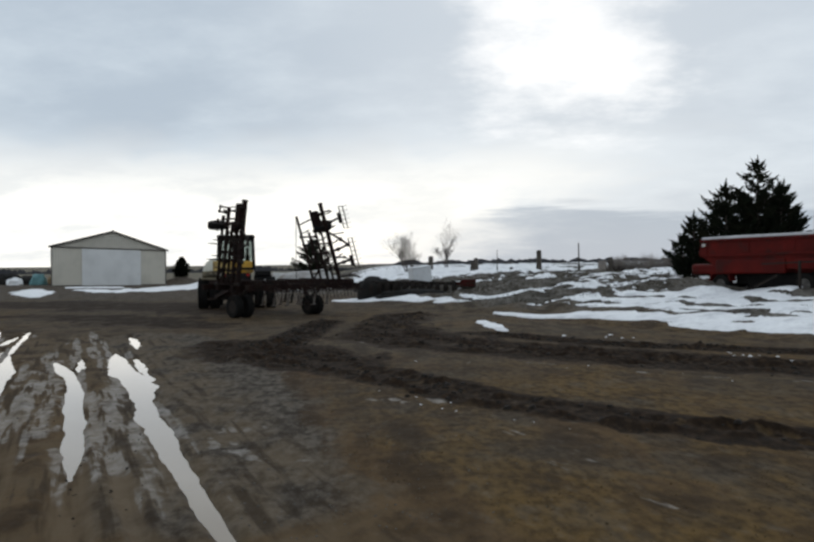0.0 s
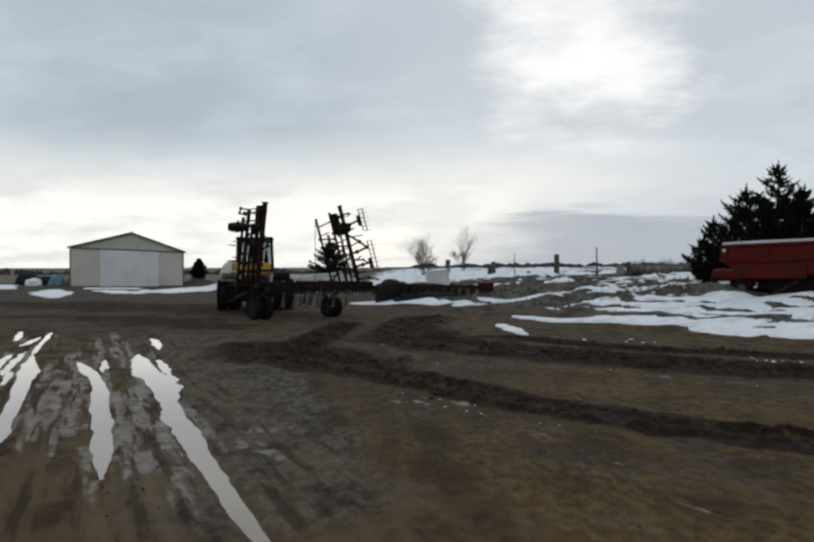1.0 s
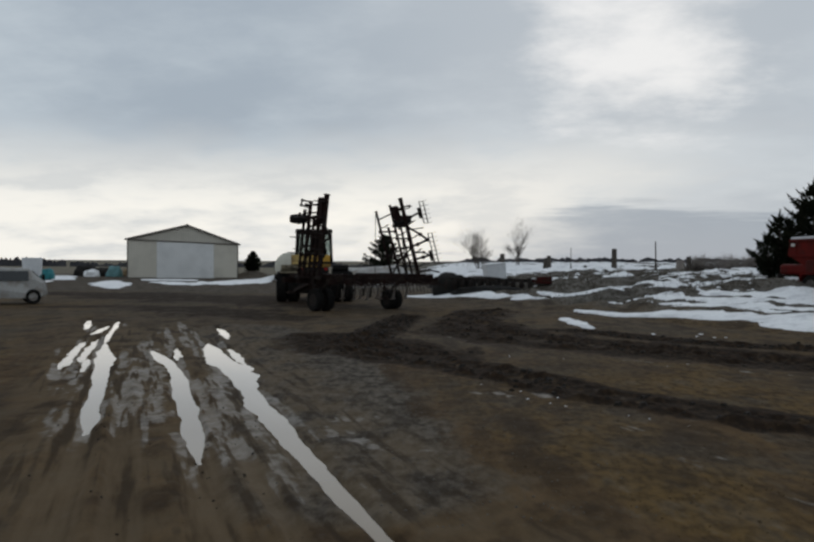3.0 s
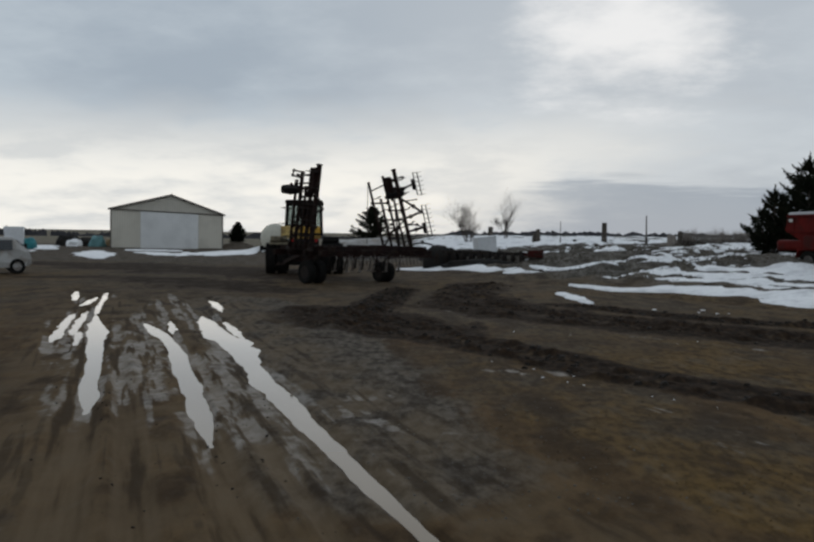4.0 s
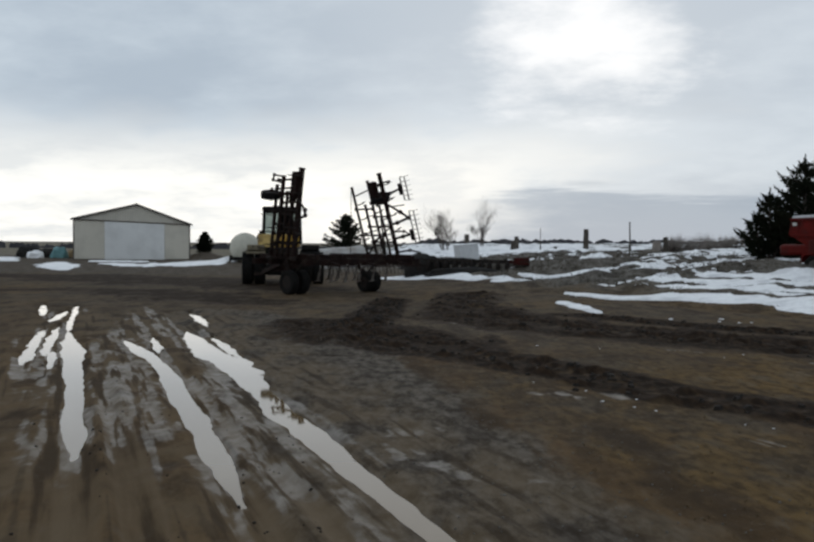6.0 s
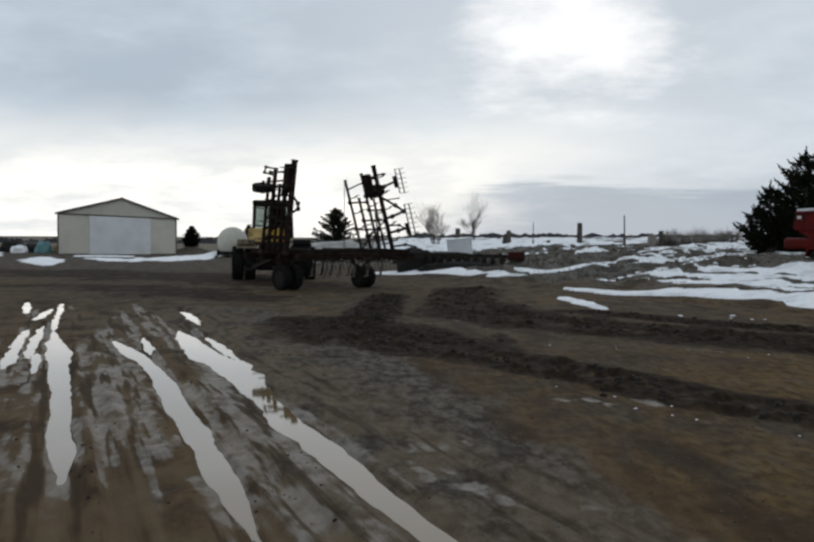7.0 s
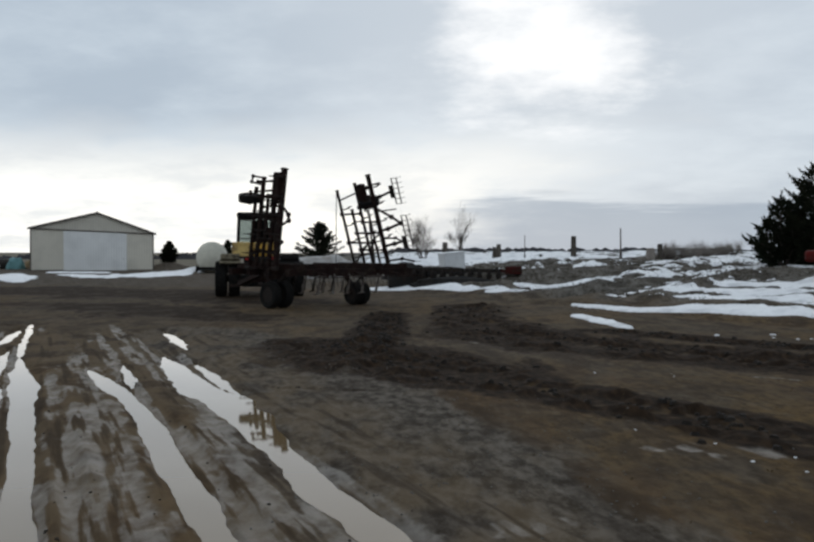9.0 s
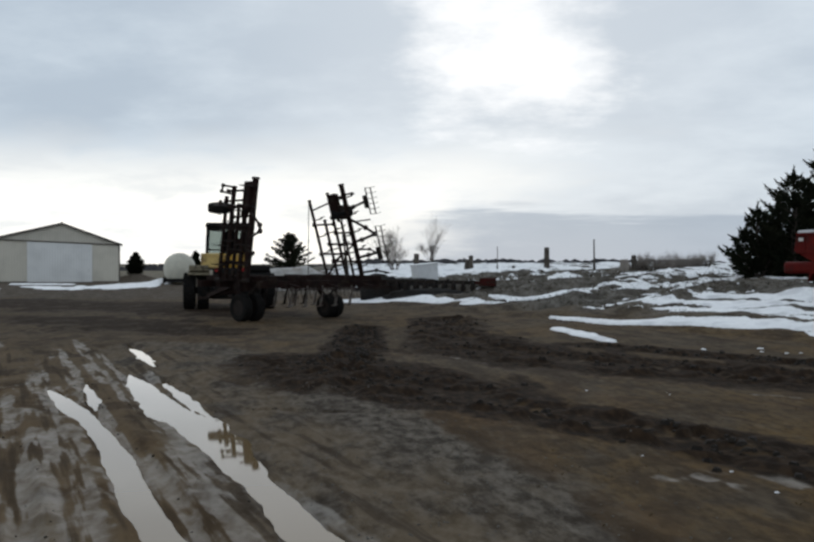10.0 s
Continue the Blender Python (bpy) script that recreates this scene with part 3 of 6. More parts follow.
# dark churned tracks of the implement: x, y, half width
TRACKS = [
    [(-3.0, 24.0, 1.0), (-2.3, 21.6, 1.4), (-1.3, 20.0, 1.2), (-0.4, 18.0, 0.65), (0.8, 15.9, 0.55), (1.7, 13.9, 0.50), (3.5, 11.6, 0.55), (6.6, 8.6, 0.6)],
    [(1.5, 37.0, 0.9), (0.6, 31.0, 0.9), (0.7, 26.0, 1.3), (2.1, 23.2, 1.25), (4.2, 20.9, 1.15), (6.5, 18.4, 1.1), (11.0, 14.8, 1.0)],
    [(-1.4, 33.0, 0.5), (-1.9, 27.0, 0.5), (-2.3, 22.5, 0.5)],
    [(3.0, 27.0, 0.5), (6.0, 22.5, 0.5), (11.0, 19.0, 0.6)],
]
# prints of the big tyres along those tracks
TREADS = [[(-1.0, 19.6, 0.3), (-0.1, 17.6, 0.34), (1.0, 15.7, 0.34), (1.9, 13.7, 0.34), (3.6, 11.6, 0.36), (6.7, 8.6, 0.4)], [(0.9, 25.6, 0.4), (2.3, 22.9, 0.42), (4.4, 20.7, 0.42), (6.8, 18.2, 0.42), (11.2, 14.6, 0.42)]]
# broad dark wet bands where machines turn before the shed
DARK_BANDS = [
    [(-30.0, 58.0, 1.5), (-20.0, 53.0, 3.0), (-12.0, 47.0, 4.4), (-6.5, 41.0, 3.2)],
    [(-16.0, 38.0, 0.8), (-11.5, 38.5, 2.0), (-8.0, 35.0, 2.2), (-5.0, 31.0, 1.0)],
]
WATER_Z = -0.030
LANE = [(-8.6, 30.0, 3.0), (-5.5, 18.0, 2.9), (-3.2, 11.0, 2.6), (-1.5, 6.0, 2.6), (0.5, 0.0, 2.6)]


# where the snow lies almost whole on the bank, over smoother ground
DEEP_SNOW = [(8.2, 35.2, 0.9), (10.6, 33.4, 3.0), (13.0, 30.2, 4.6), (16.2, 25.5, 6.5)]


def lie(x, y):
    """Height of the broad land without clods: flat yard, a rough bank rising to the right."""
    u = (x - 9) * 0.928 + (y - 25) * 0.371
    rise = np.clip(u, 0, None) * 0.115
    rise = 1.75 * (1 - np.exp(-rise / 1.35)) * sstep(x, -9, 3)
    return rise - 0.012 * np.clip(y - 140, 0, 400) * sstep(y, 140, 300) * 0.4


def bankness(x, y):
    u = (x - 9) * 0.928 + (y - 25) * 0.371
    return sstep(u, 0.0, 3.0) * sstep(x, -7, 1)


def terrace(x, y):
    """Low steps across the bank, as clods of soil have slumped: their height, and where their bare faces show."""
    v = x * 0.865 + y * 0.50 + (fbm(x * 0.16, y * 0.16, 3, 151) - 0.5) * 3.4 + (fbm(x * 1.1, y * 0.9, 3, 155) - 0.5) * 0.9
    part_of = v / 1.5 - np.floor(v / 1.5)
    some = sstep(fbm(x * 0.30 + 9, y * 0.30, 3, 153), 0.44, 0.54) * bankness(x, y) * sstep(y, 64, 56)
    face = some * sstep(part_of, 0.0, 0.05) * sstep(part_of, 0.25, 0.18)
    return some * 0.11 * (sstep(part_of, 0.0, 0.2) - part_of), face


def height(x, y):
    z = lie(x, y) + 0.006
    far = 1 / (1 + (np.hypot(x, y) / 120) ** 2)
    z += (fbm(x * 0.22, y * 0.22, 3, 3) - 0.5) * 0.05 * far
    z += np.abs(fbm(x * 1.6, y * 1.6, 3, 9) - 0.5) * 0.03 * far
    lane_ = sstep(strip(x, y, LANE), -0.2, 0.3)
    z += lane_ * (fbm(x * 3.6, y * 2.6, 2, 107) - 0.5) * 0.03
    z += lane_ * (vnoise((x + RUT_LEAN * y) * 9.0, y * 0.25, 103) - 0.5) * 0.018
    z += lane_ * ((vnoise((x + RUT_LEAN * y) * 2.9, y * 0.12, 101) - 0.45) * 0.04 + (vnoise((x + RUT_LEAN * y) * 7.5, y * 0.14, 111) - 0.5) * -0.02)
    bank = bankness(x, y) * (1 - 0.6 * sstep(strip(x, y, DEEP_SNOW), -0.3, 0.3))
    z += bank * far * ((fbm(x * 0.25, y * 0.40, 3, 21) - 0.47) * 0.5 + (fbm(x * 0.42, y * 1.1, 4, 31) - 0.5) * 0.46 + np.abs(fbm(x * 1.0, y * 1.8, 3, 35) - 0.5) * 0.34)
    z += terrace(x, y)[0]
    for line in TRACKS:
        s = strip(x, y, line) + (fbm(x * 1.4, y * 1.4, 3, 43) - 0.5) * 0.9
        c = sstep(s, -0.25, 0.35)
        z += c * ((fbm(x * 2.6, y * 2.6, 4, 41) - 0.5) * 0.26 + 0.015 - 0.05 * sstep(s, 0.3, 0.8))
    for line in TREADS:
        s, run, off = strip_run(x, y, line)
        bar = np.sin((run + np.abs(off) * 0.6) * 2 * math.pi / 0.34)
        z += sstep(s, 0.0, 0.25) * (0.045 * sstep(bar, -0.3, 0.5) - 0.05) * sstep(fbm(x * 0.9, y * 0.9, 2, 47), 0.30, 0.45)
    z += 0.38 * np.exp(-(((x - 11.9) / 0.9) ** 2 + ((y - 34.3) / 1.1) ** 2)) + 0.22 * np.exp(-(((x - 13.6) / 1.2) ** 2 + ((y - 31.6) / 1.2) ** 2))
    z += 0.7 * np.exp(-(((x + 20.3) / 1.8) ** 2 + ((y - 107.0) / 3.5) ** 2))
    z += 0.42 * np.exp(-(((x + 14.8) / 1.1) ** 2 + ((y - 88.2) / 2.2) ** 2))
    z += 0.10 * np.exp(-(((x + 2.5) / 0.9) ** 2 + ((y - 21.3) / 1.2) ** 2))
    for line in RUTS:
        s = strip(x, y, line)
        z += -0.035 * sstep(s, 0.0, 0.6) + 0.014 * np.exp(-((s + 0.3) / 0.35) ** 2)
    near = sstep(x, 4, 3) * sstep(y, 38, 36)
    z = np.where(near > 0.5, np.maximum(z, WATER_Z + 0.010 + 0.3 * np.clip(z - WATER_Z, -0.02, 0.01)), z)
    lumps = (fbm(x * 7.0, y * 3.6, 2, 57) - 0.5) * 0.018
    wob = (fbm((x + RUT_LEAN * y) * 3.0, y * 1.3, 2, 51) - 0.5) * 0.6
    ragged = (fbm((x + RUT_LEAN * y) * 6.5, y * 1.2, 4, 53) - 0.5) * 1.6
    for line in PUDDLES:
        s = strip(x, y, line) + (wob if len(line) > 7 else ragged)
        z = z * (1 - sstep(s, -1.1, 0.2)) + sstep(s, -1.1, 0.2) * (WATER_Z + 0.014 - 0.042 * sstep(s, -0.30, 0.75) + lumps)
    return z


def steps(*runs):
    """Grid lines: runs of (from, to, spacing)."""
    out = []
    for a, b, d in runs:
        out += list(np.arange(a, b, d))
    return np.array(out + [runs[-1][1]])


def sheet(name, gx, gy, z, mat, keep=None, attrs=(), xs=None):
    """A mesh over the grid gx, gy with heights z; faces that are not kept are left out."""
    nx, ny = len(gx), len(gy)
    xx, yy = np.meshgrid(gx, gy)
    xx = xx if xs is None else xs
    co = np.stack([xx, yy, z], -1).reshape(-1, 3)
    i = (np.arange(ny - 1)[:, None] * nx + np.arange(nx - 1)[None]).ravel()
    faces = np.stack([i, i + 1, i + nx + 1, i + nx], 1)
    if keep is not None:
        k = keep.ravel()
        faces = faces[k[faces].any(1)]
        used, inv = np.unique(faces, return_inverse=True)
        co, faces = co[used], inv.reshape(-1, 4)
    me = bpy.data.meshes.new(name)
    me.vertices.add(len(co))
    me.vertices.foreach_set("co", co.ravel())
    me.loops.add(faces.size)
    me.loops.foreach_set("vertex_index", faces.ravel().astype(np.int32))
    me.polygons.add(len(faces))
    me.polygons.foreach_set("loop_start", np.arange(0, faces.size, 4, dtype=np.int32))
    me.polygons.foreach_set("loop_total", np.full(len(faces), 4, dtype=np.int32))
    me.update(calc_edges=True)
    me.polygons.foreach_set("use_smooth", [True] * len(faces))
    for key, values in attrs:
        me.attributes.new(key, "FLOAT", "POINT").data.foreach_set("value", values.ravel().astype(np.float32))
    me.materials.append(mat)
    return new(name, me)


gx = steps((-3000, -400, 200), (-400, -100, 25), (-100, -30, 3), (-30, -12, 0.5), (-12, -8, 0.12), (-8, -2, 0.04), (-2, 2, 0.06), (2, 9, 0.09), (9, 23, 0.12), (23, 46, 0.5), (46, 100, 4), (100, 400, 25), (400, 3000, 200))
gy = steps((-60, -6, 3), (-6, 4, 0.4), (4, 16, 0.05), (16, 24, 0.075), (24, 46, 0.12), (46, 80, 0.25), (80, 130, 1.5), (130, 400, 15), (400, 4400, 200))
XX, YY = np.meshgrid(gx, gy)
XX = XX - RUT_LEAN * (np.clip(YY, 2, 32) - 14)
churned = np.max([sstep(strip(XX, YY, t_), -1.2, 0.35) for t_ in TRACKS], 0)
near_water = np.max([sstep(strip(XX, YY, t_), -2.2, 0.1) for t_ in PUDDLES + RUTS], 0)
on_lane = strip(XX, YY, LANE)
gravelled = np.maximum(sstep(strip(XX, YY, [(-6.0, 27.0, 1.1), (-3.3, 19.0, 1.4), (-2.05, 13.0, 1.05), (-1.2, 8.0, 0.85)]), -0.9, 0.5), sstep(YY, 46, 60) * (1 - sstep(XX, -4, 2)) * 0.6)
grassy = np.clip(1 - sstep(on_lane, -0.25, 0.3) - gravelled * 0.8, 0, 1) * (1 - 0.5 * sstep(YY, 40, 70))
grassy = np.maximum(grassy, bankness(XX, YY) * 0.9)
across = XX + RUT_LEAN * YY
streak = 0.6 * vnoise(across * 7.5, YY * 0.14, 111) + 0.4 * fbm(across * 8, YY * 0.3, 4, 115)
wet = sstep(on_lane, -0.1, 0.45) * sstep(streak, 0.48, 0.60) * (0.35 + 0.65 * near_water) * sstep(YY, 31, 27)
wet = np.clip(np.maximum(wet, gravelled * 0.30 * sstep(fbm(XX * 1.3, YY * 1.3, 3, 113), 0.45, 0.65)), 0, 1)
ZZ = height(XX, YY)
wet *= 1 - 0.7 * sstep(ZZ, 0.03, 0.07)
clump = sstep(fbm(across * 9.0, YY * 3.2, 3, 127), 0.40, 0.60)
film = np.max([sstep(strip(XX, YY, f_), -0.8, 0.5) for f_ in FILMS], 0) * sstep(0.55 * vnoise(across * 10, YY * 0.10, 121) + 0.45 * fbm(across * 9, YY * 0.30, 4, 123), 0.20, 0.44)
damp = sstep(on_lane, 0.0, 0.5) * sstep(YY + 0.9 * (XX + 3.5), 9.5, 12.5) * sstep(YY, 24, 19) * (0.14 + 0.36 * sstep(vnoise(across * 3.2, YY * 0.12, 137), 0.30, 0.65))
inside = 0.25 + 0.75 * sstep(XX + 3.6 + 0.33 * (YY - 15.6), 0.35, -0.1)       # the lane left of the long rut
wet, damp = wet * inside, damp * inside
wet = np.maximum(np.maximum(wet * 0.75, film * 0.95) * (0.62 + 0.38 * clump), damp * (0.3 + 0.7 * clump)) * sstep(YY - 10.2 + 0.95 * (XX + 4.6), -1.0, 0.8)
pale = np.max([sstep(strip(XX, YY, f_), -0.5, 0.5) for f_ in PALE_MUD], 0) * sstep(fbm(XX * 1.1, YY * 0.8, 4, 125), 0.42, 0.6)
wet = np.maximum(wet, pale * 0.20)
slick = np.max([sstep(strip(XX, YY, f_), -0.9, 0.5) for f_ in SLICKS], 0) * sstep(fbm(XX * 6, YY * 3.5, 4, 133), 0.36, 0.66)
wet = np.maximum(wet, slick * 0.58)
for line in TREADS:
    s_, run_, off_ = strip_run(XX, YY, line)
    bar_ = sstep(np.sin((run_ + np.abs(off_) * 0.6) * 2 * math.pi / 0.34), -0.4, 0.6)
    churned = churned * (1 - 0.38 * sstep(s_, 0.0, 0.3) * (1 - bar_))
churned *= 1 - 0.22 * sstep(YY, 26, 29) - 0.30 * sstep(YY, 26, 30) * sstep(XX, -4, -6)
churned = np.maximum(churned, np.max([0.72 * sstep(strip(XX, YY, t_) + (fbm(XX * 0.25, YY * 0.25, 5, 129) - 0.5) * 3.0, -0.9, 0.8) for t_ in DARK_BANDS], 0))
on_bank = bankness(XX, YY)
bank_attr = on_bank * 0.85
in_rut = np.max([strip(XX, YY, t_) for t_ in RUTS], 0) + (fbm(across * 6, YY * 0.5, 3, 131) - 0.5) * 0.6
pressed = sstep(in_rut, -0.05, 0.25) * sstep(YY, 20, 14)
churned = np.maximum(churned, 0.55 * np.exp(-((in_rut + 0.28) / 0.22) ** 2) * sstep(YY, 18, 12))
ground = sheet("ground", gx, gy, ZZ, GROUND, xs=XX, attrs=(("worn", sstep(YY, 17, 24) * (1 - on_bank) * (0.55 + 0.45 * sstep(fbm(XX * 0.4, YY * 0.4, 3, 139), 0.35, 0.55))), ("pressed", pressed), ("churned", churned), ("grass", grassy), ("gravel", gravelled), ("wet", wet), ("bank", bank_attr), ("lane", sstep(on_lane, 0.0, 0.35) * sstep(YY, 30, 25)), ("stubble", sstep(YY, 112, 130) * 0.85)))
tagged(ground, "muddy brown farmyard with wheel ruts and dead grass", "ground", kind="structure")

for line in PUDDLES:
    bm = fresh()
    pts = [Vector((x, y, 0)) for x, y, w in line]
    rows_ = []
    for i, p in enumerate(pts):
        d = (pts[min(i + 1, len(pts) - 1)] - pts[max(i - 1, 0)]).normalized()
        s = Vector((-d.y, d.x, 0)) * (line[i][2] * 2.0 + 0.05)
        e = d * (line[i][2] * 2.0 + 0.05) * (1 if i == len(pts) - 1 else -1 if i == 0 else 0)
        rows_.append([bm.verts.new(p + e + s * k + Vector((0, 0, WATER_Z - 0.001 * PUDDLES.index(line)))) for k in (1, -1)])
    for a, b in zip(rows_, rows_[1:]):
        bm.faces.new((a[0], a[1], b[1], b[0]))
    bmesh.ops.recalc_face_normals(bm, faces=bm.faces)
    tagged(part("puddle", bm, WATER), "still muddy water in a wheel rut reflecting sky", "puddle", kind="structure")


def snow_sheet(name, gx, gy, cover, label):
    """Old snow lying in the hollows: a smoother sheet that the clods break through."""
    xx, yy = np.meshgrid(gx, gy)
    g = height(xx, yy)
    top = g + cover(xx, yy, g)
    ok = top > g - 0.03
    return tagged(sheet(name, gx, gy, np.maximum(top, g - 0.05), SNOW, keep=ok), label, "snow", kind="stuff")


# strips of snow at the foot of the bank
SNOW_STRIPS = [
    [(4.7, 36.6, 0.10), (5.8, 33.6, 0.28), (7.5, 31.6, 0.50), (9.0, 29.3, 0.80), (10.7, 25.3, 1.05), (13.9, 18.8, 1.4)],
    [(3.65, 31.6, 0.18), (3.75, 29.5, 0.26), (3.85, 27.6, 0.12)],
    [(-1.5, 51.0, 0.5), (1.2, 48.5, 0.75), (3.2, 44.6, 0.55)],
    [(3.4, 43.5, 0.5), (5.8, 42.6, 0.7), (7.6, 42.2, 0.4)],
]
# bare wet earth between the snow at the bank's foot and the deep snow above it
BARE_LINE = [(4.4, 38.4, 0.22), (6.6, 34.6, 0.26), (8.3, 32.4, 0.26), (10.0, 30.0, 0.28), (11.7, 26.2, 0.28), (15.1, 20.0, 0.3)]
def bank_cover(x, y, g):
    u = (x - 9) * 0.928 + (y - 25) * 0.371
    n = fbm(x * 0.42 + 3, y * 0.7, 5, 61) + (fbm(x * 0.15, y * 0.2, 2, 66) - 0.5) * 0.22 + (lie(x, y) - g) * 0.22 + (fbm(x * 1.6, y * 2.8, 3, 67) - 0.5) * 0.32
    deep = sstep(strip(x, y, DEEP_SNOW) + (fbm(x * 0.5, y * 0.6, 3, 63) - 0.5) * 0.8, -0.25, 0.35)
    level = 0.575 + 0.075 * sstep(x, 11, 8) * sstep(y, 50, 44) - 0.30 * deep - 0.055 * sstep(u, 6, 12)
    level = level - 0.26 * sstep(y, 60, 65) * sstep(x, 15, 11) * sstep(y, 100, 84) + 0.02 * sstep(y, 45, 49) * sstep(y, 61, 57) * sstep(x, 12, 9)
    c = -0.30 + bankness(x, y) * 0.37 * sstep(n, level - 0.02, level + 0.03)
    for line in SNOW_STRIPS:
        s = strip(x, y, line) + (fbm(x * 1.0, y * 0.7, 4, 81) - 0.5) * 1.0
        c = np.maximum(c, -0.25 + 0.33 * sstep(s, -0.45, 0.25))
    bare = sstep(strip(x, y, BARE_LINE) + (fbm(x * 0.9, y * 0.9, 3, 87) - 0.5) * 1.0, -0.2, 0.5)
    under = sstep(strip(x, y, [(11.6, 34.8, 0.6), (13.8, 33.4, 0.9), (16.6, 30.5, 1.0)]) + (fbm(x * 0.9, y * 0.9, 3, 89) - 0.5) * 1.2, -0.2, 0.4)
    return np.minimum(c, 0.06) - 0.25 * np.maximum(np.maximum(bare, under), terrace(x, y)[1])


snow_sheet("snow", steps((-3, 17, 0.10), (17, 40, 0.4)), steps((17, 46, 0.10), (46, 80, 0.2), (80, 110, 0.8)), bank_cover, "patchy old snow lying between clods on the rough bank")

BARN_SNOW = [
    [(-20.8, 62.0, 0.3), (-22.8, 67.5, 1.0), (-25.0, 74.0, 1.3), (-27.2, 81.0, 0.5)],
    [(-22.6, 79.0, 0.8), (-18.8, 73.5, 2.0), (-16.4, 78.0, 2.6), (-16.0, 86.0, 2.4), (-15.6, 96.0, 1.6)],
    [(-26.2, 88.0, 0.7), (-22.4, 87.0, 1.6)],
    [(-18.4, 80.0, 1.2), (-16.2, 84.0, 1.4), (-14.7, 87.2, 1.0)],
    [(-27.0, 58.0, 0.3), (-28.4, 66.0, 0.7)],
    [(-31.5, 72.0, 0.4), (-33.0, 80.0, 0.9)],
    [(-34.0, 88.0, 0.7), (-41.0, 103.0, 1.6)],
]


def yard_cover(x, y, g):
    c = np.full(np.shape(x), -0.3)
    for line in BARN_SNOW:
        s = strip(x, y, line) + (fbm(x * 0.5, y * 0.13, 3, 91) - 0.5) * 1.6 + (fbm(x * 1.7, y * 0.3, 3, 93) - 0.5) * 1.8
        c = np.maximum(c, -0.25 + 0.34 * sstep(s, -0.4, 0.2))
    return np.minimum(c, 0.1)


snow_sheet("snow", steps((-45, -8, 0.25)), steps((48, 118, 0.3)), yard_cover, "thin strips of old snow across the yard before the shed")


def ground_z(x, y):
    return float(height(np.array([x]), np.array([y]))[0])


# ------------------------------------------------------------------ machine shed
def machine_shed():
    """Shed with unequal eaves: the far corner's eave is lower and the ridge stands nearer to it."""
    w, low, high, peak, deep, over, th = 11.0, 3.55, 3.98, 5.42, 16.0, 0.22, 0.12
    rx = w * 0.465                       # ridge, from the low corner
    t = thing("machine_shed", pose(-20.5, 99.9, -0.05, 0, 0, math.degrees(math.atan2(0.24, 0.97)) + 180), "tan steel machine shed with a closed white sliding door", "shed")

    def head(x):
        return low - 0.12 + (high - low) * x / w

    # local frame: x runs along the front from the low corner to the high one, -y into the building
    d0, d1 = 2.52, 8.05
    for xa, xb in ((0, d0), (d1, w)):
        bm = fresh()
        prism(bm, [(xa, -0.2), (xb, -0.2), (xb, head(xb)), (xa, head(xa))], 0, -th)
        part("front_wall", bm, SIDING, t)
    bm = fresh()
    prism(bm, [(0, head(0) + 0.12), (w, head(w) + 0.12), (rx, peak)], 0.0, -th)
    part("gable", bm, SIDING_GABLE, t)
    for x, eave in ((0.0, low), (w - th, high)):
        bm = fresh()
        box(bm, (x + th / 2, -deep / 2 - th / 2, eave / 2 - 0.1), (th, deep - th, eave + 0.2))
        part("side_wall", bm, SIDING, t)
    bm = fresh()
    prism(bm, [(0, -0.2), (w, -0.2), (w, high), (rx, peak), (0, low)], -deep, -deep - th)
    part("back_wall", bm, SIDING, t)
    for x0, z0 in ((-over, low - over * (peak - low) / rx), (w + over, high - over * (peak - high) / (w - rx))):
        bm = fresh()
        prism(bm, [(x0, z0 + 0.02), (rx, peak + 0.02), (rx, peak + 0.09), (x0, z0 + 0.09)], over, -deep - over)
        part("roof", bm, ROOFM, t)
        bm = fresh()
        prism(bm, [(x0, z0 - 0.10), (rx, peak - 0.10), (rx, peak + 0.015), (x0, z0 + 0.015)], over - 0.005, over - 0.06)
        part("rake_trim", bm, TRIM, t)
    bm = fresh()
    rod(bm, (rx, over, peak + 0.08), (rx, -deep - over, peak + 0.08), 0.07)
    part("ridge_cap", bm, ROOFM, t)
    bm = fresh()
    prism(bm, [(0, head(0)), (w, head(w)), (w, head(w) + 0.12), (0, head(0) + 0.12)], 0.10, -th)
    part("door_track", bm, TRIM, t)
    for x in (0.05, w - 0.05):
        bm = fresh()
        box(bm, (x, 0.012, head(x) / 2 - 0.1), (0.12, 0.03, head(x) + 0.2))
        part("corner_trim", bm, TRIM, t)
    bm = fresh()
    prism(bm, [(d0 - 0.05, 0.03), (d1 + 0.05, 0.03), (d1 + 0.05, head(d1) - 0.02), (d0 - 0.05, head(d0) - 0.02)], 0.08, 0.02)
    dr = part("sliding_door", bm, DOORW, t, "white ribbed steel sliding door")
    bm = fresh()
    bend(bm, [(d0 + 0.25, 0.08, 1.0), (d0 + 0.25, 0.13, 1.0), (d0 + 0.25, 0.13, 1.2), (d0 + 0.25, 0.08, 1.2)], 0.012)
    part("handle", bm, STEEL, dr)
    bm = fresh()
    box(bm, (w / 2, 0.02, 0.02), (w, 0.05, 0.2))
    part("base_board", bm, TRIM, t)


machine_shed()


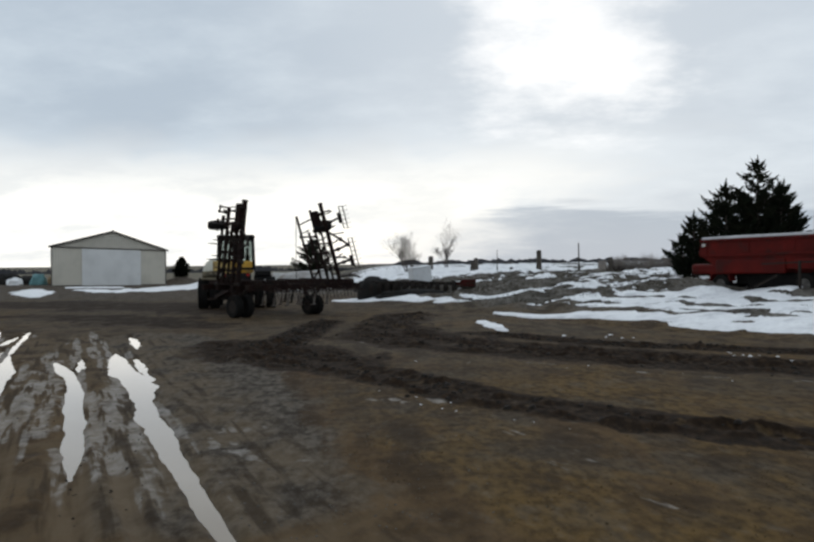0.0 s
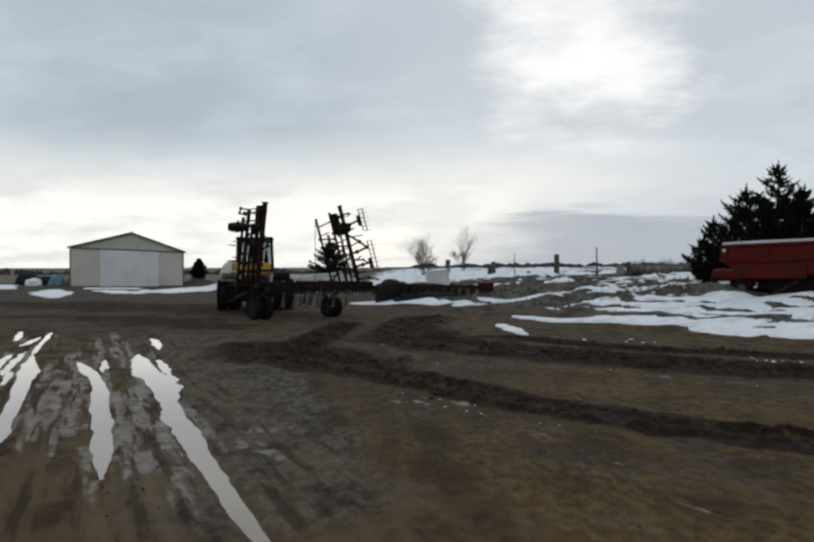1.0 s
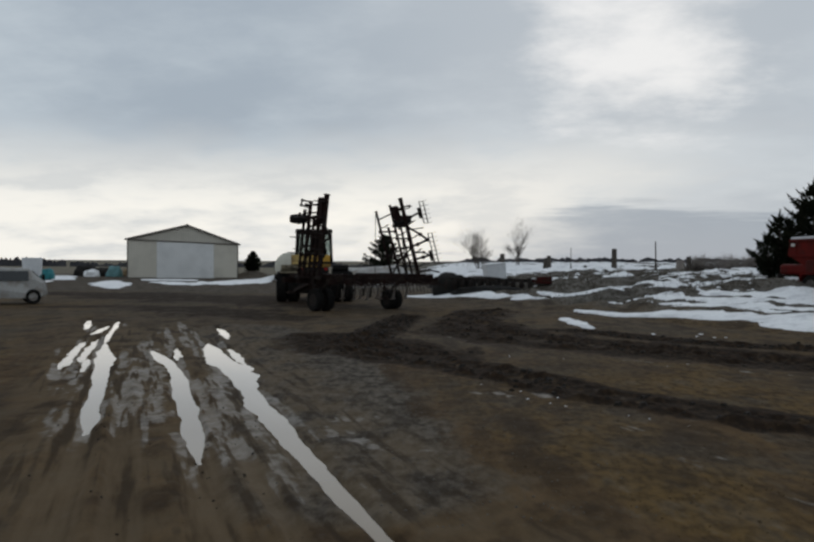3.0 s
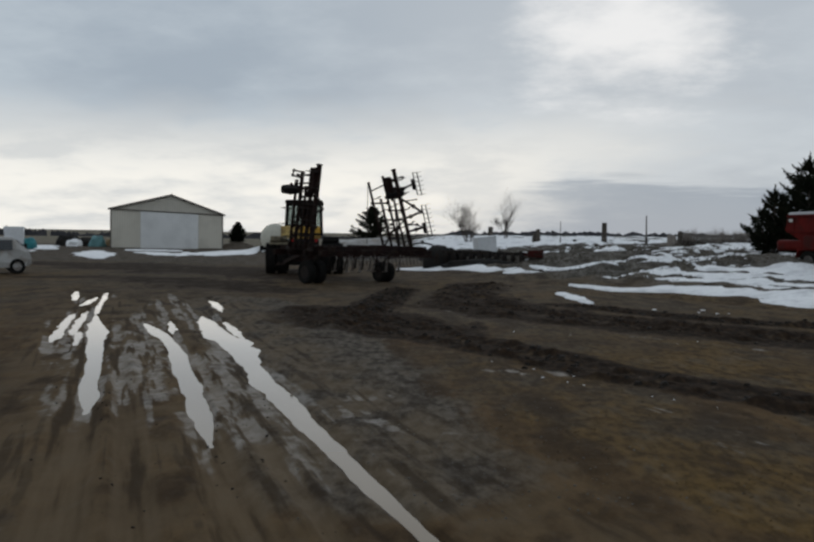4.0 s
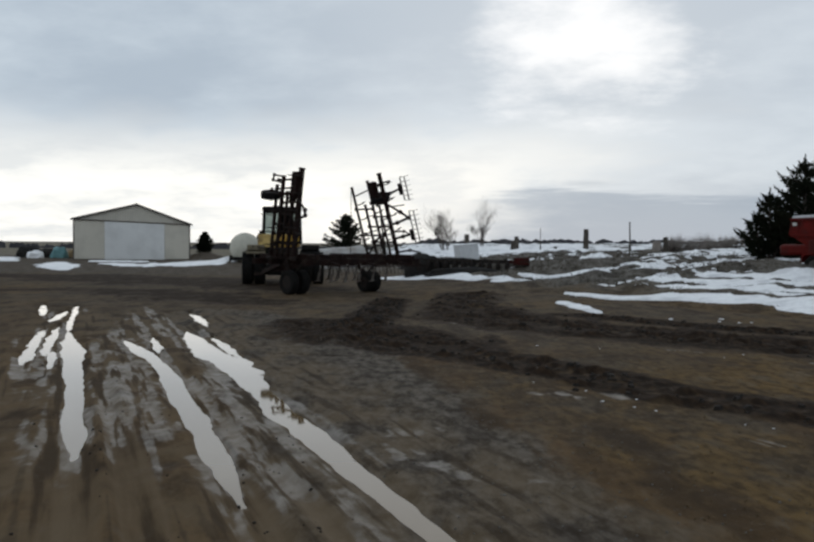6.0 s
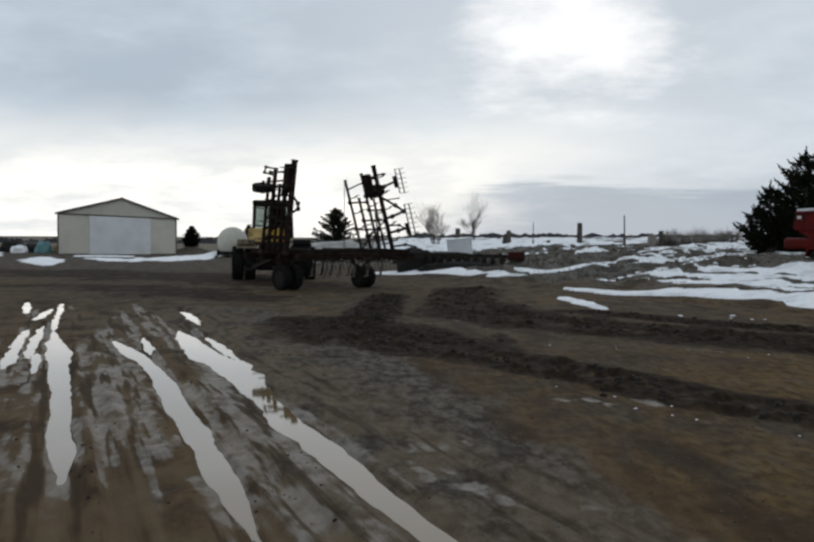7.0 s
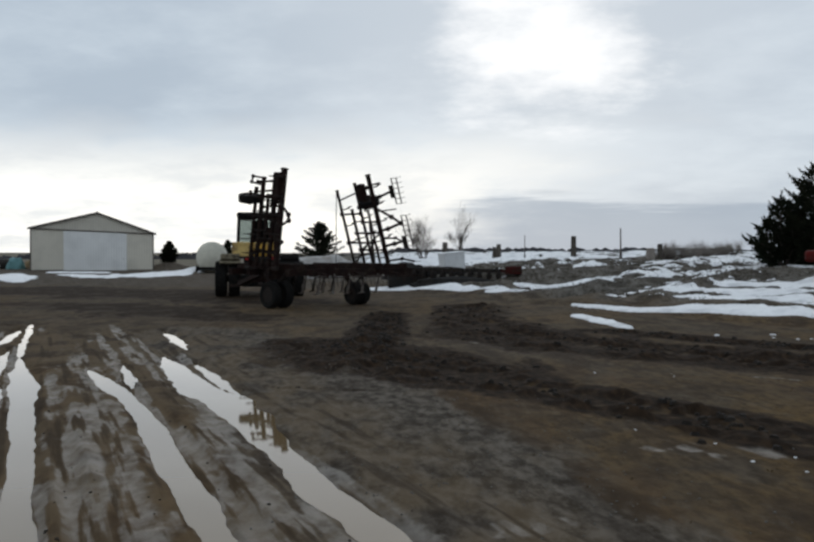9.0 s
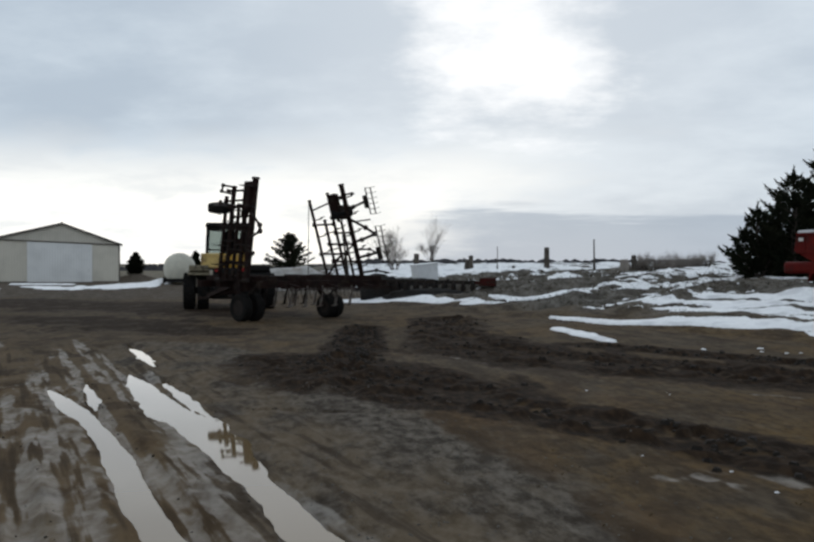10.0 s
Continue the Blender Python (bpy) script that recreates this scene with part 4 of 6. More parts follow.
# ------------------------------------------------------------------ tractor
def tractor():
    """Articulated four-wheel-drive tractor on dual tyres; +y is ahead."""
    t = thing("tractor", pose(-5.85, 43.6, ground_z(-5.85, 44), 0, 0, 6), "yellow articulated farm tractor with cab and dual tyres", "tractor")
    for y in (0.75, 3.75):
        for x, s in ((-1.50, 1), (-0.98, 1), (0.98, -1), (1.50, -1)):
            wheel(t, x, y, 0.68, 0.44, CREAM, lugs=20)
        bm = fresh()
        rod(bm, (-1.6, y, 0.68), (1.6, y, 0.68), 0.11)
        part("axle", bm, IRON, t)
    bm = fresh()
    box(bm, (0, 0.7, 0.98), (1.15, 2.0, 0.5), bevel=0.05)
    box(bm, (0, 0.6, 0.62), (1.45, 1.1, 0.46), bevel=0.1)
    box(bm, (0, 3.8, 1.0), (1.05, 2.2, 0.5), bevel=0.05)
    rod(bm, (0, 1.9, 0.6), (0, 1.9, 1.3), 0.22)
    part("frame", bm, BLACKP, t)
    bm = fresh()
    box(bm, (0, -0.1, 1.34), (1.25, 0.8, 0.46), bevel=0.08)
    part("fuel_tank", bm, BLACKP, t)
    for s in (-1, 1):
        bm = fresh()
        box(bm, (s * 1.14, 0.75, 1.44), (0.8, 1.1, 0.06), bevel=0.02)
        box(bm, (s * 1.14, 0.10, 1.38), (0.8, 0.34, 0.06), (26, 0, 0), bevel=0.02)
        box(bm, (s * 1.14, 0.20, 1.56), (0.72, 0.45, 0.22), bevel=0.04)
        part("fender", bm, DULLCREAM if s < 0 else BLACKP, t, "faded cream fender over the dual tyres" if s < 0 else "black fender over the dual tyres")
        bm = fresh()
        rod(bm, (s * 0.5, -0.54, 1.5), (s * 0.5, -0.48, 1.5), 0.07, seg=14)
        part("tail_lamp", bm, LAMPRED, t)
    # cab
    cab = new("cab")
    cab.parent = t
    cab.location = (-0.05, 1.2, 1.72)
    bm = fresh()
    for x in (-0.8, 0.8):
        for y in (-0.65, 0.75):
            beam(bm, (x, y, 0), (x * 0.93, y * 0.93, 1.42), 0.09)
    for y in (-0.65, 0.75):
        beam(bm, (-0.8, y, 0.05), (0.8, y, 0.05), 0.1)
        beam(bm, (-0.75, y * 0.93, 1.38), (0.75, y * 0.93, 1.38), 0.09)
    for x in (-0.8, 0.8):
        beam(bm, (x, -0.65, 0.05), (x, 0.75, 0.05), 0.1)
    part("cab_frame", bm, BLACKP, cab)
    bm = fresh()
    box(bm, (0, 0.03, 1.5), (1.72, 1.62, 0.14), bevel=0.05, taper=0.94)
    part("roof", bm, BLACKP, cab)
    bm = fresh()
    box(bm, (-0.1, 0.05, 0.12), (1.75, 1.42, 0.56), bevel=0.1)
    part("lower_panel", bm, YELLOW, cab)
    bm = fresh()
    box(bm, (-0.62, -0.70, 0.12), (0.80, 0.12, 0.56), bevel=0.04)
    part("rear_panel", bm, PALEYELLOW, cab, "sun-faded pale yellow panel below the cab")
    for nm, c, s in (("rear_window", (0, -0.63, 0.88), (1.42, 0.012, 0.95)), ("windscreen", (0, 0.72, 0.88), (1.42, 0.012, 0.95)),
                     ("side_window", (-0.765, 0.04, 0.88), (0.012, 1.2, 0.95)), ("side_window", (0.765, 0.04, 0.88), (0.012, 1.2, 0.95))):
        bm = fresh()
        box(bm, c, s)
        g = part(nm, bm, GLASS, cab)
        g.visible_shadow = False
    bm = fresh()
    box(bm, (0.1, 0.0, 0.55), (0.55, 0.5, 0.14), bevel=0.04)
    box(bm, (0.1, -0.24, 0.9), (0.55, 0.14, 0.75), (-8, 0, 0), bevel=0.04)
    part("seat", bm, BLACKP, cab)
    bm = fresh()
    rod(bm, (0.1, 0.6, 0.4), (0.1, 0.45, 0.85), 0.04)
    lathe(bm, [(0.19, -0.015), (0.21, 0), (0.19, 0.015), (0.17, 0)], 16, pose(0.1, 0.44, 0.88, 25, 0, 0), close=True)
    part("steering_wheel", bm, BLACKP, cab)
    # engine end
    bm = fresh()
    box(bm, (0, 3.9, 1.62), (1.05, 2.5, 0.85), bevel=0.08)
    part("engine_hood", bm, YELLOW, t)
    bm = fresh()
    box(bm, (0, 5.17, 1.55), (0.9, 0.06, 0.7), bevel=0.02)
    part("grille", bm, IRON, t)
    bm = fresh()
    rod(bm, (0.42, 3.3, 2.0), (0.42, 3.3, 2.75), 0.06, seg=12)
    rod(bm, (0.42, 3.3, 2.0), (0.42, 3.3, 2.4), 0.1, seg=12)
    part("exhaust_stack", bm, IRON, t)
    for s in (-1, 1):
        bm = fresh()
        for k in range(3):
            box(bm, (s * 1.02, 1.75, 0.55 + 0.33 * k), (0.34, 0.3, 0.04), bevel=0.008)
        for y in (1.6, 1.9):
            beam(bm, (s * 1.18, y, 0.5), (s * 1.0, y, 1.65), 0.035)
        part("step", bm, IRON, t)
    bm = fresh()
    beam(bm, (0, -0.1, 0.55), (0, -0.75, 0.5), 0.16, 0.06)
    part("drawbar", bm, IRON, t)


tractor()


# ------------------------------------------------------------------ field cultivator, wings folded up
def cultivator():
    """x across the implement, y ahead to the tractor, origin on the ground between the transport wheels."""
    t = thing("field_cultivator", pose(-3.18, 37.4, 0.0, 0, 0, 40), "rusty dark red field cultivator with both wings folded upright", "cultivator")
    z0 = 1.12
    rails = (1.75, 0.75, -0.25, -1.25)
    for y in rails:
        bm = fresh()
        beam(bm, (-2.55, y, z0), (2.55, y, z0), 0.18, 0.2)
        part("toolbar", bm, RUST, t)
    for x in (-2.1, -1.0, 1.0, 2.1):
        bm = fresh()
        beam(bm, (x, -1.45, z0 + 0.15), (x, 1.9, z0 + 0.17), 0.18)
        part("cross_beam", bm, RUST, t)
    bm = fresh()
    beam(bm, (-1.0, 1.8, z0 + 0.02), (0, 5.0, 0.6), 0.15)
    beam(bm, (1.0, 1.8, z0 + 0.02), (0, 5.0, 0.6), 0.15)
    beam(bm, (-0.55, 3.2, 0.86), (0.55, 3.2, 0.86), 0.12)
    beam(bm, (0, 4.8, 0.56), (0, 5.6, 0.5), 0.14, 0.1)
    part("hitch_tongue", bm, RUST, t)
    bm = fresh()
    rod(bm, (0.25, 3.6, 0.85), (0.25, 3.6, 0.05), 0.045)
    box(bm, (0.25, 3.6, 0.03), (0.22, 0.22, 0.03))
    part("parking_jack", bm, IRON, t)
    # transport wheels, in walking pairs
    for wx, gap in ((-2.08, 0.23), (1.2, 0.15)):
        for dx in (-gap, gap):
            wheel(t, wx + dx, -0.1, 0.42 if wx < 0 else 0.38, 0.28, IRON)
        bm = fresh()
        rod(bm, (wx - 0.3, -0.1, 0.42), (wx + 0.3, -0.1, 0.42), 0.06)
        beam(bm, (wx, -0.1, 0.42), (wx, 0.7, z0), 0.12)
        part("wheel_arm", bm, RUST, t)
        bm = fresh()
        rod(bm, (wx, 0.05, 0.65), (wx, -0.9, z0 + 0.25), 0.035)
        rod(bm, (wx, -0.35, 0.85), (wx, -0.9, z0 + 0.25), 0.06)
        part("lift_cylinder", bm, IRON, t)

    def shank(bm, x, y, z, out, drop, upright=False):
        """A spring shank, C-shaped, with its sweep; out and drop are the ways of trailing and of pointing down."""
        o, d, b = Vector(out), Vector(drop), Vector((x, y, z))
        if upright:
            pts = [b, b + o * -0.10 + d * 0.04, b + o * -0.13 + d * 0.16, b + o * -0.06 + d * 0.34, b + o * 0.0 + d * 0.60]
            bend(bm, pts[:4], 0.026, 5)
            beam(bm, pts[3], pts[4], 0.085, 0.03)
            beam(bm, pts[4] - o * 0.04, pts[4] + o * 0.12 + d * 0.04, 0.16, 0.015)
            return
        pts = [b + o * 0.0, b + o * -0.16 + d * 0.03, b + o * -0.24 + d * 0.16, b + o * -0.18 + d * 0.34, b + o * -0.02 + d * 0.5, b + o * 0.06 + d * 0.58]
        bend(bm, pts, 0.022, 5)
        beam(bm, pts[-1] - o * 0.06, pts[-1] + o * 0.12 + d * 0.06, 0.15, 0.015)

    for y, xs in zip(rails, ((-1.2, -0.4, 0.4, 1.2), (-0.8, 0, 0.8), (-1.2, -0.4, 0.4, 1.2), (-1.4, -0.8, -0.2, 0.4, 1.0))):
        for x in xs:
            bm = fresh()
            shank(bm, x, y, z0 - 0.05, (0, 1, 0), (0, 0, -1), True)
            part("shank", bm, STEEL if y < 0 else IRON, t)

    # one wing, upright: z runs out along its span from the hinge, y ahead; side is -1 or 1
    def wing(side, lean, hinge, ahead, bars, rungs, braces, wheel_at, bracket, sections, arms):
        w = new("wing")
        w.parent = t
        w.matrix_local = Matrix.Translation((side * hinge, ahead, z0 + 0.12)) @ Matrix.Rotation(radians(-side * lean), 4, "Y")
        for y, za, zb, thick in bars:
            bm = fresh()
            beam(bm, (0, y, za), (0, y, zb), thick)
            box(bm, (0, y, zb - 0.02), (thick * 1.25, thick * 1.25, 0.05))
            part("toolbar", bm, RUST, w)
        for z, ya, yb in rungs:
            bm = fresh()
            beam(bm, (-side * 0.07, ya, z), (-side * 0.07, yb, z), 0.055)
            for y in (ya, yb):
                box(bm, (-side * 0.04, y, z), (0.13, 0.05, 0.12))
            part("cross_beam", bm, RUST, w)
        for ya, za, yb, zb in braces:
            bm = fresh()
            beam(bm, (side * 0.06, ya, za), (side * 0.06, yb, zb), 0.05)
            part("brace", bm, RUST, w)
        for i, (y, za, zb, thick) in enumerate(bars):
            z = za + 0.25 + 0.13 * (i % 3)
            while z < zb - 0.25:
                bm = fresh()
                shank(bm, side * 0.05, y, z, (0, 0.62, 0), (side * 0.62, 0, 0))
                part("shank", bm, IRON, w)
                z += 0.58
        # gauge wheel near the outer end, lying flat while the wing is up
        wy, wz, wx = wheel_at
        bm = fresh()
        beam(bm, (side * 0.04, bracket[0], wz + 0.05), (side * wx, wy, wz), 0.09)
        rod(bm, (side * wx, wy, wz - 0.2), (side * wx, wy, wz + 0.24), 0.05)
        box(bm, (side * 0.06, bracket[0], bracket[1]), (0.2, bracket[2], bracket[3]), bevel=0.04)
        box(bm, (side * 0.10, bracket[0] - 0.1, bracket[1] + bracket[3] * 0.32), (0.14, bracket[2] * 1.35, 0.12), bevel=0.03)
        rod(bm, (side * 0.14, bracket[0] + 0.12, bracket[1] - bracket[3] * 0.7), (side * 0.14, bracket[0] + 0.05, bracket[1] + bracket[3] * 0.5), 0.045)
        part("wheel_bracket", bm, RUST, w)
        holder = new("gauge_wheel")
        holder.parent = w
        holder.matrix_local = Matrix.Translation((side * wx, wy, wz)) @ Matrix.Rotation(radians(12), 4, "X") @ Matrix.Rotation(radians(82 if side > 0 else 76), 4, "Y") @ Matrix.Translation((0, 0, -0.36))
        wheel(holder, 0, 0, 0.36, 0.25, IRON)
        # hose hanging plumb from the outer corner
        y, za, zb, thick = bars[0]
        if side > 0:
            drop = zb - 0.12
            bm = fresh()
            rod(bm, (0, y + 0.03, zb), (-drop * math.sin(radians(lean)), y + 0.05, zb - drop * math.cos(radians(lean))), 0.014, seg=5)
            part("stay_cable", bm, IRON, w)
        # fold cylinder
        bm = fresh()
        rod(bm, (-side * 0.28, bars[-2][0], 0.05), (-side * 0.14, bars[-2][0], 0.95), 0.05)
        rod(bm, (-side * 0.14, bars[-2][0], 0.95), (-side * 0.06, bars[-2][0], 1.55), 0.03)
        part("fold_cylinder", bm, IRON, w)
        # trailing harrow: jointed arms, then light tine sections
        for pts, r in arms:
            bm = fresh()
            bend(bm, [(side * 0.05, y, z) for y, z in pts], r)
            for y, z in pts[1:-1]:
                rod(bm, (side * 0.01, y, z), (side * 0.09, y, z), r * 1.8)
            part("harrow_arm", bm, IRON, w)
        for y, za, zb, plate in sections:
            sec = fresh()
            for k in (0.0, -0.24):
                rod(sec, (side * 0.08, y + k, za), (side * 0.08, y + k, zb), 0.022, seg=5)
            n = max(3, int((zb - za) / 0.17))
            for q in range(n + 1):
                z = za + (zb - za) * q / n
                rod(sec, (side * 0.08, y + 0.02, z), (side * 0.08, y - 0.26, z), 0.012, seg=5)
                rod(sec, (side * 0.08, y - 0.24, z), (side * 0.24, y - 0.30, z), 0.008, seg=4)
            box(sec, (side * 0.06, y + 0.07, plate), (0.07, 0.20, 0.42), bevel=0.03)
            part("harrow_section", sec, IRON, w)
        for y in (bars[0][0], bars[-1][0]):
            bm = fresh()
            rod(bm, (-0.02, y - 0.12, 0), (-0.02, y + 0.12, 0), 0.07)
            part("hinge", bm, IRON, w)

    wing(-1, 6.6, 2.54, -0.1,
         [(0.82, 0.05, 2.55, 0.08), (0.48, 0.05, 2.85, 0.10), (0.15, 0.05, 2.3, 0.08), (-0.18, 0.05, 2.88, 0.11), (-0.55, 0.05, 3.06, 0.14)],
         [(0.18, 0.82, -0.55), (0.52, 0.82, -0.55), (0.86, 0.82, -0.55), (1.20, 0.82, -0.55), (1.55, 0.48, -0.55), (1.92, 0.48, -0.55), (2.72, 0.82, -0.55), (2.42, 0.9, -0.2)],
         [(0.82, 0.2, -0.18, 1.2), (-0.18, 1.55, -0.55, 2.3)],
         (0.78, 2.16, 0.24), (-0.36, 2.5, 0.34, 0.86), [],
         [([(-0.55, 2.0), (-1.02, 1.62), (-1.06, 1.44), (-0.60, 1.26)], 0.042), ([(0.48, 2.82), (1.0, 2.9), (1.05, 2.72), (0.5, 2.6)], 0.03), ([(-0.55, 0.9), (-0.8, 0.8), (-0.62, 0.5)], 0.035)])
    wing(1, 17.6, 2.25, 0.1,
         [(1.12, 0.05, 2.74, 0.07), (0.58, 0.05, 2.05, 0.07), (0.14, 0.05, 2.95, 0.07), (-0.22, 0.05, 2.0, 0.06), (-0.62, 0.05, 3.2, 0.11)],
         [(0.12, 1.12, -0.62), (0.62, 0.58, -0.62), (0.88, 1.12, -0.22), (1.22, 0.58, -0.62), (1.60, 0.14, -0.62), (1.90, 1.12, 0.14), (2.12, 0.14, -0.62)],
         [(1.12, 2.38, 0.14, 2.62), (0.58, 0.62, -0.62, 1.22), (1.12, 0.1, 0.14, 0.88)],
         (-0.12, 2.22, 0.22), (-0.05, 2.48, 0.32, 0.80),
         [(-1.60, 2.15, 3.0, 2.56), (-1.68, 0.55, 1.75, 0.86)],
         [([(0.1, 2.36), (-0.9, 2.42), (-1.60, 2.60)], 0.04), ([(-0.5, 2.82), (-1.05, 2.88)], 0.03), ([(-0.62, 2.02), (-1.25, 1.72), (-1.62, 1.50), (-0.95, 1.32), (-0.55, 1.25)], 0.045),
          ([(-0.62, 1.92), (-1.55, 1.98)], 0.022), ([(-0.62, 0.72), (-1.1, 0.80), (-1.62, 0.90)], 0.045), ([(-0.62, 0.98), (-1.2, 1.0), (-1.62, 0.84)], 0.03), ([(-0.62, 0.2), (-1.3, 0.28), (-1.85, 0.2)], 0.035)])
    # centre harrow trailing behind the main frame
    for x in (-1.5, 0.0, 1.5):
        bm = fresh()
        beam(bm, (x, -1.25, z0), (x, -1.85, z0 - 0.1), 0.06)
        beam(bm, (x - 0.7, -1.85, z0 - 0.1), (x + 0.7, -1.85, z0 - 0.1), 0.035)
        beam(bm, (x - 0.7, -2.1, z0 - 0.14), (x + 0.7, -2.1, z0 - 0.14), 0.035)
        part("harrow_frame", bm, RUST, t)
        for k in range(9):
            xx = x - 0.66 + 0.165 * k
            for y in (-1.85, -2.1):
                bm = fresh()
                rod(bm, (xx, y, z0 - 0.1), (xx, y - 0.1, z0 - 0.42), 0.008, seg=4)
                part("harrow_tine", bm, IRON, t)
    bm = fresh()
    for s in (-1, 1):
        bend(bm, [(s * 0.1, 4.6, 0.75), (s * 0.2, 3.0, 1.0), (s * 0.5, 1.5, 1.15), (s * 1.6, 0.5, 1.1), (s * 2.2, 0.3, 1.25)], 0.018)
    part("hydraulic_hose", bm, BLACKP, t)


cultivator()


# ------------------------------------------------------------------ red grain wagon on the bank
def grain_wagon():
    gz = ground_z(15.5, 35.5)
    t = thing("grain_wagon", pose(12.12, 35.1, 0.66, 0, -0.8, -63), "red steel grain trailer with rolled pale tarp on top", "trailer")
    L = 6.4
    bm = fresh()
    prism(bm, [(-0.05, 2.02), (L, 2.02), (L, 0.95), (0.9, 0.95), (-0.15, 1.5)], 0.0, 2.3)
    part("box", bm, REDP, t)
    bm = fresh()
    for k in range(4):
        box(bm, (0.25 + k * 1.9, -0.008, 1.74), (0.04, 0.02, 0.5), bevel=0.006)
    for z in (1.46, 2.0):
        box(bm, (L / 2 - 0.02, -0.035, z), (L, 0.09, 0.08), bevel=0.01)
    part("side_rib", bm, REDP, t)
    bm = fresh()
    box(bm, (L / 2, 1.15, 0.86), (L - 0.6, 1.3, 0.16), bevel=0.02)
    box(bm, (0.05, 1.15, 0.98), (1.3, 2.2, 0.38), bevel=0.1)
    part("chassis", bm, REDP, t)
    bm = fresh()
    box(bm, (2.2, -0.02, 1.05), (3.0, 0.1, 0.5), bevel=0.05)
    box(bm, (4.9, -0.02, 1.1), (1.6, 0.1, 0.36), bevel=0.05)
    part("side_panel", bm, REDP, t)
    bm = fresh()
    m = pose(-0.05, 0.12, 2.06, 0, 90, 0)
    lathe(bm, [(0.07, 0), (0.085, 1.5), (0.075, 3.4), (0.085, 5.0), (0.07, L)], 12, m)
    part("tarp_roll", bm, TARP, t)
    bm = fresh()
    box(bm, (0.14, -0.055, 1.84), (0.16, 0.012, 0.1), bevel=0.004)
    part("reflector_plate", bm, RIMW, t)
    for x in (0.85, 4.4):
        for y in (0.12, 2.15):
            h = new("wheel")
            h.parent = t
            h.matrix_local = pose(x, y, 0.0, 0, 0, 90)
            wheel(h, 0, 0, 0.40, 0.27, RIMD)
    bm = fresh()
    for x in (0.85, 4.4):
        rod(bm, (x, 0.1, 0.40), (x, 2.2, 0.40), 0.06)
        beam(bm, (x, 0.5, 0.4), (x, 0.5, 0.85), 0.1)
        beam(bm, (x, 1.8, 0.4), (x, 1.8, 0.85), 0.1)
    part("axle", bm, IRON, t)
    bm = fresh()
    prism(bm, [(0.35, 0.55), (0.45, 0.86), (1.25, 0.86), (1.35, 0.55), (1.32, 0.55), (1.22, 0.8), (0.5, 0.8), (0.39, 0.55)], -0.05, 0.25)
    part("mudguard", bm, REDP, t)
    bm = fresh()
    beam(bm, (2.0, -0.35, 0.05), (3.6, -0.30, 0.75), 0.06)
    beam(bm, (3.0, -0.35, 1.12), (5.9, -0.35, 1.18), 0.05)
    rod(bm, (4.55, -0.4, 0.0), (4.55, -0.4, 1.2), 0.05)
    part("auger_support", bm, IRON, t)
    # added black blocks that stand in for the deep shade under the box
    bm = fresh()
    box(bm, (3.9, 1.15, 0.56), (4.4, 1.5, 0.5), bevel=0.06)
    box(bm, (1.5, 1.15, 0.62), (0.7, 1.4, 0.4), bevel=0.06)
    part("undercarriage", bm, BLACKP, t)


grain_wagon()


# ------------------------------------------------------------------ white tank on a low trailer
def tank_trailer():
    t = thing("tank_trailer", pose(-13.35, 87.0, -0.12, 0, 0, 8), "white poly water tank on a low black trailer", "tank trailer")
    bm = fresh()
    m = pose(0, 0, 1.42, -90, 0, 0) @ Matrix.Diagonal((1.02, 1.0, 1, 1))
    rows_ = [(0.0001, -1.6), (0.6, -1.55), (1.0, -1.42), (1.22, -1.2)]
    rows_ += [(1.25 if k % 2 else 1.22, -1.1 + 0.2 * k) for k in range(12)]
    rows_ += [(1.22, 1.2), (1.0, 1.42), (0.6, 1.55), (0.0001, 1.6)]
    lathe(bm, rows_, 32, m)
    part("tank", bm, POLY, t, smooth=True)
    bm = fresh()
    rod(bm, (0, 0, 2.48), (0, 0, 2.62), 0.26, 0.24, 16)
    part("lid", bm, BLACKP, t)
    bm = fresh()
    for x in (-0.9, 0.9):
        beam(bm, (x, -1.9, 0.5), (x, 1.9, 0.5), 0.14)
    for y in (-1.6, -0.5, 0.6, 1.7):
        beam(bm, (-1.1, y, 0.58), (1.1, y, 0.58), 0.12)
    box(bm, (0, -1.9, 0.48), (2.4, 0.12, 0.2), bevel=0.02)
    part("frame", bm, BLACKP, t)
    for y in (-0.5, 0.5):
        for x in (-1.2, 1.2):
            wheel(t, x, y, 0.36, 0.24, RIMW)
    for y in (-0.7, 0.7):
        bm = fresh()
        lathe(bm, [(1.255, -0.03), (1.27, -0.03), (1.27, 0.03), (1.255, 0.03)], 32, pose(0, y, 1.42, -90, 0, 0) @ Matrix.Diagonal((1.02, 1.0, 1, 1)), close=True)
        part("strap", bm, IRON, t)


tank_trailer()


